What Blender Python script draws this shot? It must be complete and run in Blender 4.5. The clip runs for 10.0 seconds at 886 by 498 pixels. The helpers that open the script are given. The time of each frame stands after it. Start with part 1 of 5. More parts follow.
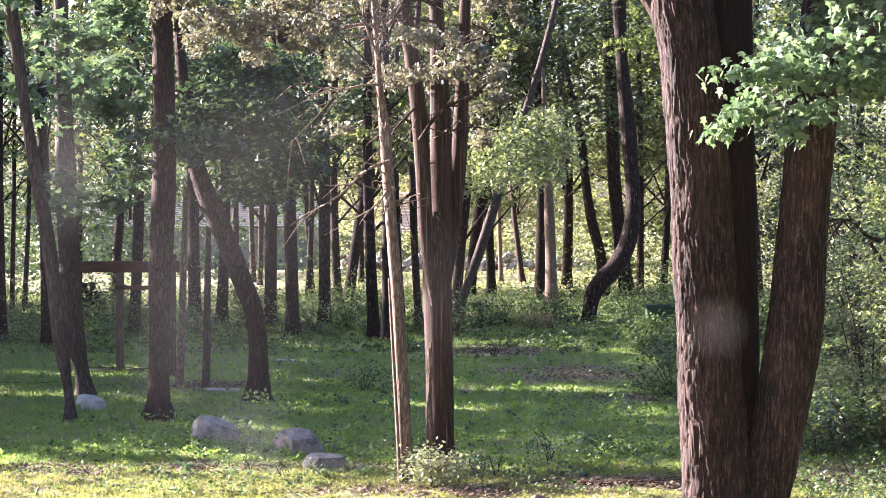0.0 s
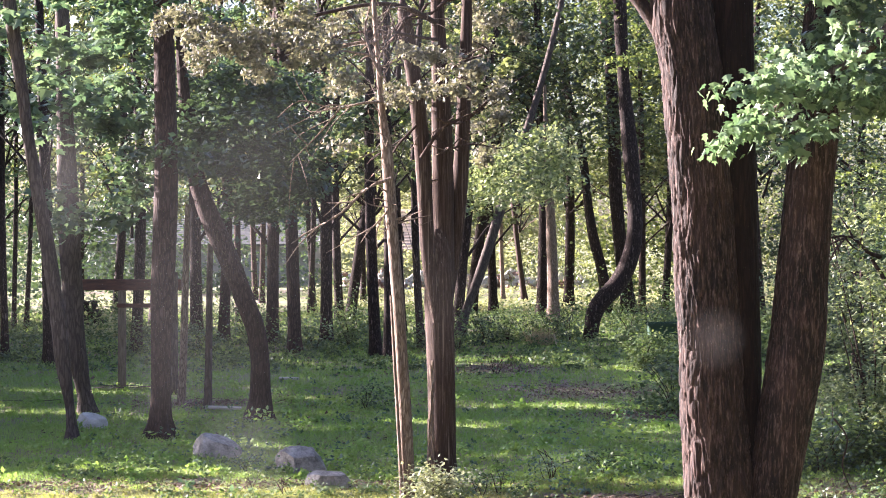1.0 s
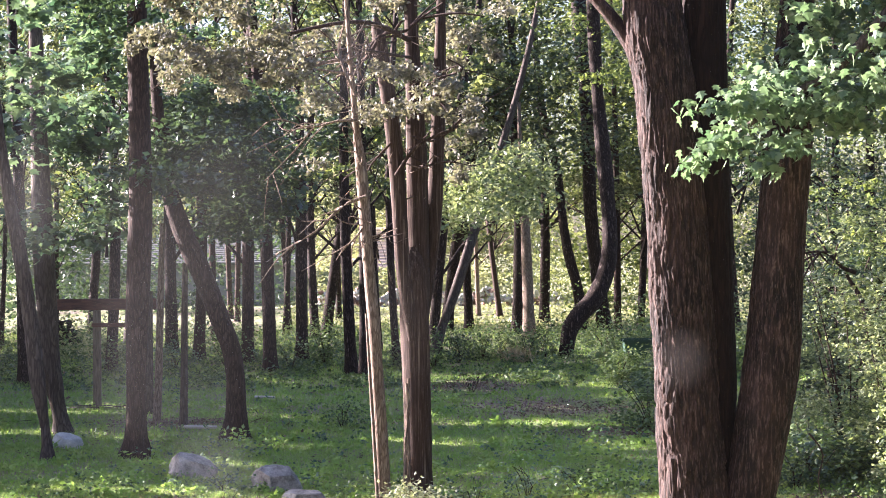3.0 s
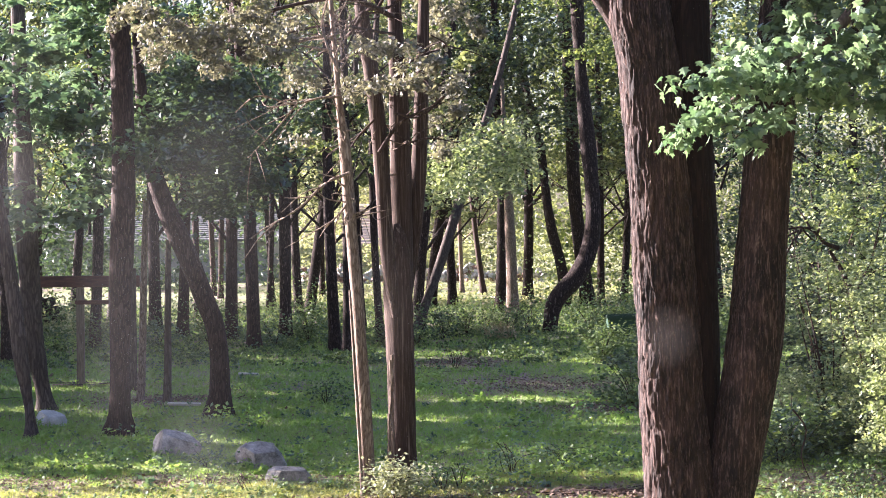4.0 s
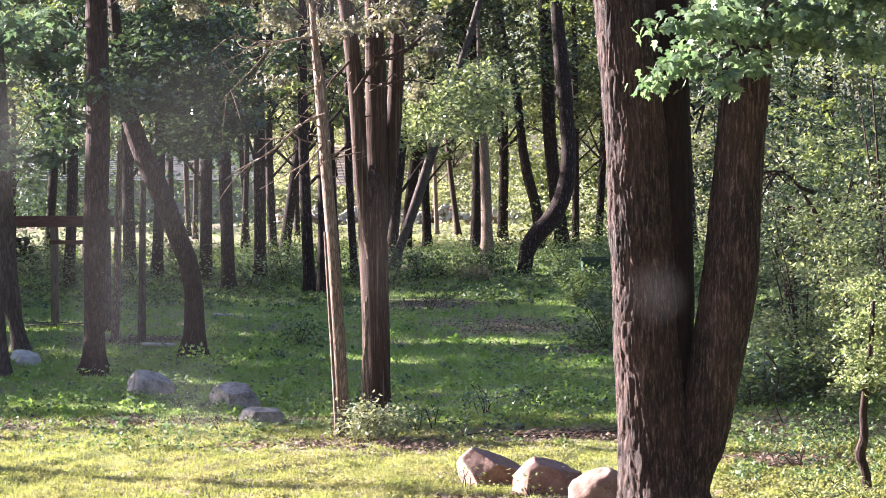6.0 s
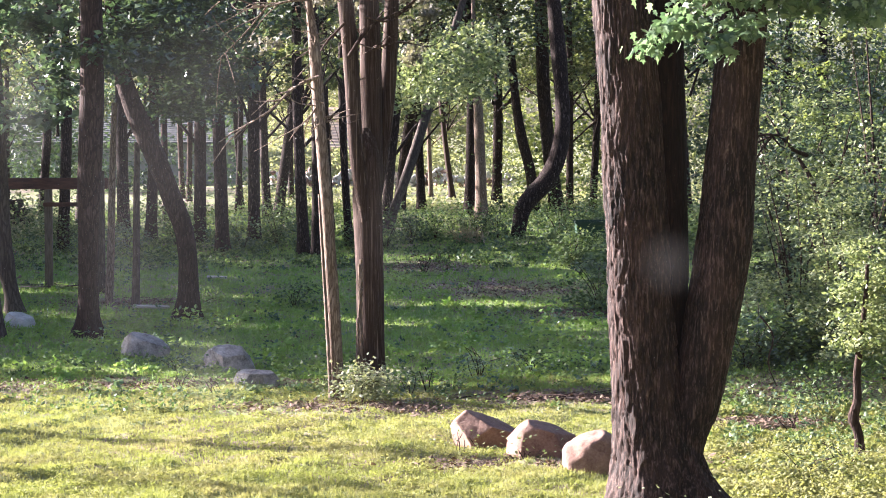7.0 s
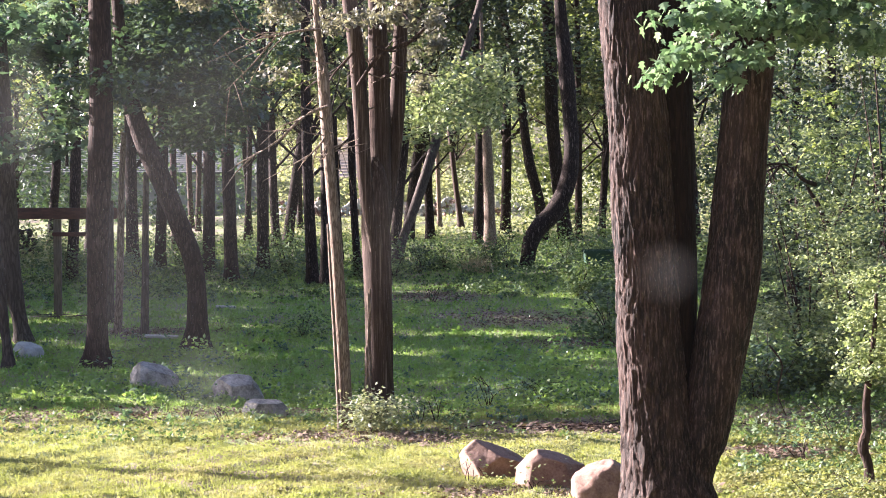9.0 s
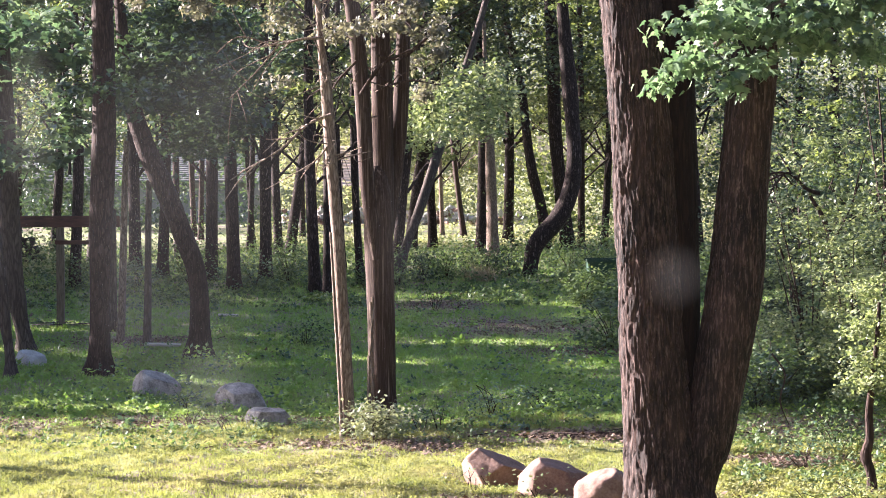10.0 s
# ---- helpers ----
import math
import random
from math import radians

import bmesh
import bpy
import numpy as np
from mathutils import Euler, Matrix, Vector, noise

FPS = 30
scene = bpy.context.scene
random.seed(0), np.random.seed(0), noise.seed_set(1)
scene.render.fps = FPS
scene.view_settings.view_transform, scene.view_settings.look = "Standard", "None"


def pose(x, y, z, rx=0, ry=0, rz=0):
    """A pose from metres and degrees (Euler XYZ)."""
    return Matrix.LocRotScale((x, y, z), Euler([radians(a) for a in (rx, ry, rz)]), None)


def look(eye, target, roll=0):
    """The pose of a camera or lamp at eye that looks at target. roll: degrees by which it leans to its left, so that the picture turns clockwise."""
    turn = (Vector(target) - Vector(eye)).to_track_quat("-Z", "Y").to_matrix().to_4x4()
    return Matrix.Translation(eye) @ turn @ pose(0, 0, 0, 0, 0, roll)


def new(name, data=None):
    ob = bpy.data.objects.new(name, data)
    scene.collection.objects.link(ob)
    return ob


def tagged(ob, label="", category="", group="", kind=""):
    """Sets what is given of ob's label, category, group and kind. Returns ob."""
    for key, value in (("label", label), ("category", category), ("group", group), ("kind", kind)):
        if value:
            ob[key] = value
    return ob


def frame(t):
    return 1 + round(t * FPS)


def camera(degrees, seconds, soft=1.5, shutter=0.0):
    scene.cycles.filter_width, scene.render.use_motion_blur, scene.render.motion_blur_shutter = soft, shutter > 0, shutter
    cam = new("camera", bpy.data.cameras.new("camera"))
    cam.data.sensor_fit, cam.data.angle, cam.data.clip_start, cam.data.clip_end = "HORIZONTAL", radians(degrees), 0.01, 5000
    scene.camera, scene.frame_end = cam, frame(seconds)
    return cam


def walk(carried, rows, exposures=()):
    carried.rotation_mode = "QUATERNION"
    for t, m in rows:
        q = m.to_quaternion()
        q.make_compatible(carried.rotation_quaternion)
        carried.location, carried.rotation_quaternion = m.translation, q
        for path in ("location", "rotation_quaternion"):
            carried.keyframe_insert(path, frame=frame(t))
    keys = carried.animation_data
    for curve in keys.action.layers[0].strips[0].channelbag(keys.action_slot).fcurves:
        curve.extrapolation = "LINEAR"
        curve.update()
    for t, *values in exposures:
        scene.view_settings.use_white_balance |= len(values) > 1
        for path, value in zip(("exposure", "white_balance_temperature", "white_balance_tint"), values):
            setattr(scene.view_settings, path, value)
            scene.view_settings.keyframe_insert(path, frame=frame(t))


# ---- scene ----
cam = camera(22.0, 10.0, soft=1.0)
EYE = 2.68
# seconds, small sway aside and up, yaw, tilt, roll of the camera, held in the hand
ROWS = [
    (0.0, -0.0000, 0.0000, 0.0, 89.134, -0.0),
    (0.5, 0.0006, -0.0008, 0.0, 89.446, 0.099),
    (1.0, 0.0011, -0.0016, 0.046, 89.576, 0.083),
    (1.5, 0.0020, -0.0014, 0.037, 89.62, 0.082),
    (2.0, 0.0029, -0.0013, 0.013, 89.78, 0.132),
    (2.5, 0.0038, -0.0011, -0.176, 90.098, 0.249),
    (3.8, 0.0030, -0.0002, -1.032, 89.58, 0.543),
    (4.0, 0.0028, -0.0001, -0.992, 89.42, 0.51),
    (4.5, 0.0025, 0.0002, -0.903, 89.022, 0.446),
    (5.0, 0.0017, 0.0011, -0.88, 88.887, 0.434),
    (5.5, 0.0010, 0.0020, -1.073, 88.409, 0.318),
    (5.7, 0.0002, 0.0023, -1.36, 88.267, 0.228),
    (6.8, -0.0043, 0.0042, -1.793, 87.08, 0.153),
    (7.0, -0.0051, 0.0045, -1.771, 87.01, 0.105),
    (7.5, -0.0072, 0.0053, -1.702, 86.645, 0.045),
    (8.0, -0.0057, 0.0036, -1.65, 87.035, 0.061),
    (8.5, -0.0043, 0.0018, -1.629, 87.471, 0.112),
    (9.0, -0.0029, 0.0000, -1.549, 87.761, 0.153),
    (9.5, -0.0033, -0.0006, -1.48, 87.901, 0.085),
    (10.0, -0.0038, -0.0012, -1.481, 87.977, 0.097),
]
walk(cam, [(t, pose(sx, 0, EYE + sz, tilt, roll, yaw)) for t, sx, sz, yaw, tilt, roll in ROWS],
     exposures=[(0.0, 3.07, 5520, 28), (4.0, 3.01, 5480, 27), (5.5, 2.93, 5480, 26), (7.0, 2.86, 5420, 23), (10.0, 2.86, 5480, 24)])

# ---- light ----
SUN_TO = Vector((-0.87, 0.39, 0.285)).normalized()
world = bpy.data.worlds.new("sky")
scene.world = world
world.use_nodes = True
wn = world.node_tree.nodes
sky = wn.new("ShaderNodeTexSky")
sky.sky_type, sky.sun_disc = "NISHITA", False
sky.sun_elevation, sky.sun_rotation = math.asin(SUN_TO.z), math.atan2(SUN_TO.x, SUN_TO.y)
sky.air_density, sky.dust_density, sky.ozone_density = 0.9, 2.5, 0.6
wn["Background"].inputs["Strength"].default_value = 0.047
world.node_tree.links.new(sky.outputs[0], wn["Background"].inputs[0])
sun = new("sun", bpy.data.lights.new("sun", "SUN"))
sun.data.energy, sun.data.angle, sun.data.color = 6.3, radians(0.9), (1.0, 0.86, 0.66)
sun.matrix_world = look((-60, 0, 40), Vector((-60, 0, 40)) - SUN_TO)


# ---- materials ----
def material(name):
    m = bpy.data.materials.new(name)
    m.use_nodes = True
    n = m.node_tree.nodes
    return m, n, m.node_tree.links, n["Principled BSDF"]


def ramp(n, l, source, stops):
    r = n.new("ShaderNodeValToRGB")
    while len(r.color_ramp.elements) < len(stops):
        r.color_ramp.elements.new(0.5)
    for e, (p, c) in zip(r.color_ramp.elements, stops):
        e.position, e.color = p, (*c, 1)
    l.new(source, r.inputs[0])
    return r.outputs[0]


def coords(n, l, scale, kind="Object"):
    c, m = n.new("ShaderNodeTexCoord"), n.new("ShaderNodeMapping")
    m.inputs["Scale"].default_value = scale
    l.new(c.outputs[kind], m.inputs[0])
    return m.outputs[0]


def noise_tex(n, l, vec, scale, detail=4.0, rough=0.6):
    t = n.new("ShaderNodeTexNoise")
    t.inputs["Scale"].default_value, t.inputs["Detail"].default_value, t.inputs["Roughness"].default_value = scale, detail, rough
    l.new(vec, t.inputs["Vector"])
    return t.outputs["Fac"]


def mixed(n, l, a, b, fac, blend="MIX"):
    m = n.new("ShaderNodeMix")
    m.data_type, m.blend_type = "RGBA", blend
    if hasattr(fac, "links"):
        l.new(fac, m.inputs[0])
    else:
        m.inputs[0].default_value = fac
    for value, socket in ((a, m.inputs[6]), (b, m.inputs[7])):
        if hasattr(value, "links"):
            l.new(value, socket)
        else:
            socket.default_value = (*value, 1)
    return m.outputs[2]


def bumped(n, l, bsdf, height, strength, distance):
    b = n.new("ShaderNodeBump")
    b.inputs["Strength"].default_value, b.inputs["Distance"].default_value = strength, distance
    l.new(height, b.inputs["Height"])
    l.new(b.outputs[0], bsdf.inputs["Normal"])


def bark(name, dark, mid, light, width, tall, rugged=0.0):
    """Furrowed bark: upright plates of that width and height in metres, with pale flecks and dark joints."""
    m, n, l, p = material(name)
    v = coords(n, l, (1 / width, 1 / width, 1 / tall))
    warp = n.new("ShaderNodeTexNoise")
    warp.inputs["Scale"].default_value, warp.inputs["Detail"].default_value = 0.45, 3
    l.new(v, warp.inputs["Vector"])
    bent = n.new("ShaderNodeVectorMath")
    bent.operation = "MULTIPLY_ADD"
    bent.inputs[1].default_value = (3.6, 3.6, 2.0)
    l.new(warp.outputs["Color"], bent.inputs[0])
    l.new(v, bent.inputs[2])
    cell = n.new("ShaderNodeTexVoronoi")
    cell.feature = "DISTANCE_TO_EDGE"
    cell.inputs["Scale"].default_value = 1.0
    l.new(bent.outputs[0], cell.inputs["Vector"])
    tone = n.new("ShaderNodeTexVoronoi")
    tone.inputs["Scale"].default_value = 1.0
    l.new(bent.outputs[0], tone.inputs["Vector"])
    fine = noise_tex(n, l, coords(n, l, (2.5 / width, 2.5 / width, 1.2 / tall)), 1.0, 5, 0.7)
    blot = noise_tex(n, l, coords(n, l, (1, 1, 0.4)), 2.6, 3)
    gap = ramp(n, l, cell.outputs["Distance"], [(0.0, (0, 0, 0)), (0.22, (1, 1, 1))])
    if rugged:
        flake = noise_tex(n, l, coords(n, l, (0.8 / width, 0.8 / width, 0.45 / tall)), 1.0, 6, 0.75)
        gap = mixed(n, l, gap, ramp(n, l, flake, [(0.43, (0, 0, 0)), (0.56, (1, 1, 1))]), rugged)
    high = n.new("ShaderNodeMath")
    high.operation = "MULTIPLY_ADD"
    high.inputs[1].default_value = 0.6
    l.new(fine, high.inputs[0])
    l.new(gap, high.inputs[2])
    sep = n.new("ShaderNodeSeparateColor")
    l.new(tone.outputs["Color"], sep.inputs[0])
    plate = ramp(n, l, sep.outputs[0], [(0.0, dark), (0.55, mid), (0.86, mid), (1.0, light)])
    c = mixed(n, l, plate, ramp(n, l, fine, [(0.38, dark), (0.55, mid), (0.74, light)]), 0.55)
    c = mixed(n, l, c, ramp(n, l, blot, [(0.3, dark), (0.72, mid)]), 0.35)
    c = mixed(n, l, dark, c, gap)
    l.new(c, p.inputs["Base Color"])
    p.inputs["Roughness"].default_value = 0.9
    p.inputs["Specular IOR Level"].default_value = 0.2
    bumped(n, l, p, high.outputs[0], 0.9 if rugged > 0.6 else 0.6, width * (0.4 if rugged > 0.6 else 0.16))
    return m


def flaked_bark(name, dark, mid, pale):
    """Dark shaggy bark with narrow upright pale flakes, for stems whose plates are modelled."""
    m, n, l, p = material(name)
    grain = noise_tex(n, l, coords(n, l, (56, 56, 6.5)), 1.0, 6, 0.66)
    flake = noise_tex(n, l, coords(n, l, (90, 90, 10)), 1.0, 3, 0.6)
    blot = noise_tex(n, l, coords(n, l, (1, 1, 0.5)), 4.0, 4)
    c = ramp(n, l, grain, [(0.455, dark), (0.51, mid), (0.575, tuple(3.0 * a for a in mid)), (0.66, pale)])
    c = mixed(n, l, c, ramp(n, l, blot, [(0.40, dark), (0.62, tuple(1.9 * a for a in mid))]), 0.5)
    c = mixed(n, l, c, pale, ramp(n, l, flake, [(0.61, (0, 0, 0)), (0.69, (0.5, 0.5, 0.5))]))
    l.new(c, p.inputs["Base Color"])
    p.inputs["Roughness"].default_value = 0.8
    p.inputs["Specular IOR Level"].default_value = 0.25
    bumped(n, l, p, grain, 0.9, 0.012)
    return m


def leaf(name, tones, glow=0.45, rough=0.4, patch=None, through_tint=(1.0, 1.0, 0.45), lone=False):
    """Thin leaf that lets light through; patch: a second tone in wide uneven patches."""
    m, n, l, p = material(name)
    g = n.new("ShaderNodeObjectInfo") if lone else n.new("ShaderNodeNewGeometry")
    c = ramp(n, l, g.outputs["Random" if lone else "Random Per Island"], [(i / (len(tones) - 1), t) for i, t in enumerate(tones)])
    if patch:
        k = noise_tex(n, l, coords(n, l, (1, 1, 1)), 1.1, 4, 0.65)
        c = mixed(n, l, c, patch, ramp(n, l, k, [(0.40, (0, 0, 0)), (0.66, (0.85, 0.85, 0.85))]))
    l.new(c, p.inputs["Base Color"])
    p.inputs["Roughness"].default_value = rough
    t = n.new("ShaderNodeBsdfTranslucent")
    l.new(mixed(n, l, c, through_tint, 0.7, "MULTIPLY"), t.inputs[0])
    mix = n.new("ShaderNodeMixShader")
    mix.inputs[0].default_value = glow
    l.new(p.outputs[0], mix.inputs[1])
    l.new(t.outputs[0], mix.inputs[2])
    l.new(mix.outputs[0], n["Material Output"].inputs[0])
    return m


def stone(name, dark, light, fleck):
    m, n, l, p = material(name)
    v = coords(n, l, (1, 1, 1))
    a, b = noise_tex(n, l, v, 7, 6, 0.68), noise_tex(n, l, v, 60, 3)
    c = mixed(n, l, ramp(n, l, a, [(0.35, dark), (0.65, light)]), ramp(n, l, b, [(0.4, dark), (0.62, fleck)]), 0.2)
    l.new(c, p.inputs["Base Color"])
    p.inputs["Roughness"].default_value = 0.85
    bumped(n, l, p, a, 0.3, 0.03)
    return m


def plain(name, dark, light, scale=8.0, rough=0.7, stretch=(1, 1, 1)):
    m, n, l, p = material(name)
    a = noise_tex(n, l, coords(n, l, stretch), scale, 5)
    l.new(ramp(n, l, a, [(0.3, dark), (0.7, light)]), p.inputs["Base Color"])
    p.inputs["Roughness"].default_value = rough
    bumped(n, l, p, a, 0.3, 0.02)
    return m


BARK_DARK = bark("furrowed_dark_bark", (0.009, 0.0055, 0.0045), (0.045, 0.027, 0.023), (0.46, 0.34, 0.29), 0.016, 0.12)
BARK_BROWN = bark("brown_bark", (0.021, 0.0122, 0.0098), (0.064, 0.038, 0.030), (0.110, 0.072, 0.058), 0.04, 0.22)
BARK_GREY = bark("grey_bark", (0.05, 0.038, 0.033), (0.12, 0.094, 0.081), (0.20, 0.168, 0.15), 0.04, 0.25)
BARK_PALE = bark("pale_bark", (0.09, 0.062, 0.047), (0.31, 0.235, 0.185), (0.62, 0.52, 0.44), 0.018, 0.16)
BARK_BIG = flaked_bark("shaggy_dark_bark", (0.0050, 0.0024, 0.0018), (0.0245, 0.0133, 0.0106), (0.17, 0.119, 0.098))
# smooth red-brown bark, with the deep shade between stems put into its tones
BARK_SMOOTH = bark("smooth_shaded_red_brown_bark", (0.006, 0.0027, 0.0018), (0.018, 0.0083, 0.006), (0.042, 0.021, 0.0155), 0.03, 0.3)
BARK_RED = bark("red_cedar_bark", (0.026, 0.0155, 0.012), (0.088, 0.057, 0.045), (0.52, 0.41, 0.33), 0.018, 0.45, 0.5)
LEAF_MAPLE = leaf("maple_leaf", [(0.07, 0.12, 0.065), (0.145, 0.21, 0.115), (0.235, 0.31, 0.185)], 0.45, 0.35, None, (0.9, 1.0, 0.6))
LEAF_SINGLE = leaf("single_maple_leaf", [(0.07, 0.12, 0.065), (0.145, 0.21, 0.115), (0.235, 0.31, 0.185)], 0.45, 0.35, None, (0.9, 1.0, 0.6), True)
LEAF_FRESH = leaf("fresh_leaf", [(0.05, 0.095, 0.058), (0.12, 0.18, 0.10), (0.22, 0.285, 0.16)], 0.42, 0.33, None, (0.9, 1.0, 0.6))
# the next two leaves have the wood's shade put into their tones
LEAF_DEEP = leaf("deep_shade_leaf", [(0.018, 0.032, 0.016), (0.04, 0.065, 0.028), (0.10, 0.13, 0.05)], 0.3)
LEAF_SHADE = leaf("shaded_wood_leaf", [(0.027, 0.050, 0.030), (0.052, 0.088, 0.046), (0.084, 0.125, 0.061)], 0.4)
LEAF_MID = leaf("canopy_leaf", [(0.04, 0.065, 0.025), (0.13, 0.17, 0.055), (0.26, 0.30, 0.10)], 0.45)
# canopy leaf with sunlight put into its tones
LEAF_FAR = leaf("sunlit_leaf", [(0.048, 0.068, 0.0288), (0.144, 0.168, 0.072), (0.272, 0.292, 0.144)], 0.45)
LEAF_CEDAR = leaf("cedar_spray", [(0.10, 0.10, 0.077), (0.185, 0.178, 0.143), (0.31, 0.292, 0.245)], 0.3, 0.7)
GRASS_LAWN = leaf("lawn_grass", [(0.225, 0.258, 0.073), (0.25, 0.277, 0.0858), (0.28, 0.298, 0.10)], 0.45, 0.85, (0.30, 0.278, 0.138))
GRASS_WOOD = leaf("woodland_grass", [(0.180, 0.315, 0.064), (0.232, 0.38, 0.078), (0.31, 0.445, 0.105)], 0.4, 0.65, (0.295, 0.375, 0.115))
# pale leaf; sun on the edge shrubs is partly put into its tones
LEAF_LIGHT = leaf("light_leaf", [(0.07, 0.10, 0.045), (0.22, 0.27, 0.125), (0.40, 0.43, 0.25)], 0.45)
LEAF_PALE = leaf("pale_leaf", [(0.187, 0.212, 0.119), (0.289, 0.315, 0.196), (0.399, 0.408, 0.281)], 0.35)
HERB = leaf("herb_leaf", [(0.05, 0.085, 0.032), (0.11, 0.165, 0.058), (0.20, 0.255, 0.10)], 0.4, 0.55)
# strongest sunlight put into the tones, for the field and far bushes
LEAF_BRIGHT = leaf("sun_bright_leaf", [(0.216, 0.24, 0.128), (0.32, 0.336, 0.192), (0.416, 0.424, 0.264)], 0.5)
LITTER = leaf("leaf_litter", [(0.075, 0.046, 0.031), (0.14, 0.092, 0.064), (0.23, 0.16, 0.115)], 0.15, 0.9)
STRAW = leaf("dry_straw", [(0.24, 0.18, 0.11), (0.36, 0.28, 0.18), (0.46, 0.37, 0.26)], 0.3, 0.7)
WOOD_PALE = plain("pale_weathered_wood", (0.30, 0.27, 0.22), (0.52, 0.48, 0.41), 6.0, 0.8, (1, 8, 8))
STONE_GREY = stone("grey_granite", (0.075, 0.067, 0.06), (0.40, 0.37, 0.34), (0.56, 0.52, 0.48))
STONE_WHITE = stone("pale_granite", (0.30, 0.285, 0.27), (0.55, 0.53, 0.51), (0.7, 0.68, 0.66))
STONE_PINK = stone("pink_granite", (0.12, 0.062, 0.044), (0.27, 0.165, 0.125), (0.37, 0.265, 0.215))
BEAM_RED = plain("red_stained_wood", (0.05, 0.018, 0.012), (0.13, 0.045, 0.03), 6, 0.7, (1, 6, 6))
WOOD_OLD = plain("weathered_wood", (0.10, 0.075, 0.055), (0.24, 0.19, 0.145), 6, 0.8, (8, 8, 1))
GREEN_PLASTIC = plain("dark_green_plastic", (0.008, 0.035, 0.018), (0.015, 0.06, 0.03), 3, 0.45)
SIDING_GREY = plain("grey_siding", (0.15, 0.155, 0.15), (0.22, 0.225, 0.22), 2, 0.95)
SIDING_BROWN = plain("brown_siding", (0.07, 0.055, 0.045), (0.12, 0.095, 0.08), 3, 0.85, (1, 1, 8))
ROOF_GREY = plain("grey_shingle", (0.07, 0.072, 0.072), (0.11, 0.112, 0.112), 3, 0.9)
ROOF_TAN = plain("tan_shingle", (0.52, 0.37, 0.30), (0.72, 0.55, 0.46), 6, 0.8)
BARKS = [BARK_DARK, BARK_BROWN, BARK_PALE]


# ---- building helpers ----
def mesh_of(name, verts, faces, mat, smooth=True):
    """One mesh from arrays of points and of equal-sided faces."""
    verts, faces = np.asarray(verts, np.float32), np.asarray(faces, np.int32)
    me = bpy.data.meshes.new(name)
    k = faces.shape[1]
    me.vertices.add(len(verts))
    me.vertices.foreach_set("co", verts.ravel())
    me.loops.add(faces.size)
    me.loops.foreach_set("vertex_index", faces.ravel())
    me.polygons.add(len(faces))
    me.polygons.foreach_set("loop_start", np.arange(0, faces.size, k, dtype=np.int32))
    me.polygons.foreach_set("loop_total", np.full(len(faces), k, np.int32))
    me.update(calc_edges=True)
    me.validate()
    me.polygons.foreach_set("use_smooth", np.full(len(faces), smooth))
    me.materials.append(mat)
    return me


def part(name, me, parent, label=""):
    ob = new(name, me)
    ob.parent = parent
    return tagged(ob, label)


def joined(pieces):
    verts, faces, k = [], [], 0
    for v, q in pieces:
        verts.append(v)
        faces.append(np.asarray(q) + k)
        k += len(v)
    return np.vstack(verts), np.vstack(faces)


def smooth_line(points, radii, step):
    """Points along a soft curve through the given ones, about one every step."""
    p, r = np.asarray(points, float), np.asarray(radii, float)
    t = np.r_[0, np.cumsum(np.linalg.norm(np.diff(p, axis=0), axis=1))]
    s = np.linspace(0, t[-1], max(4, int(t[-1] / step)))
    slope = np.gradient(np.c_[p, r], t, axis=0)
    i = np.clip(np.searchsorted(t, s, side="right") - 1, 0, len(t) - 2)
    h = (t[i + 1] - t[i])[:, None]
    u = (s - t[i])[:, None] / h
    a, b = np.c_[p, r][i], np.c_[p, r][i + 1]
    q = (2 * u**3 - 3 * u**2 + 1) * a + (u**3 - 2 * u**2 + u) * h * slope[i] + (3 * u**2 - 2 * u**3) * b + (u**3 - u**2) * h * slope[i + 1]
    return q[:, :3], np.maximum(q[:, 3], 0.002)


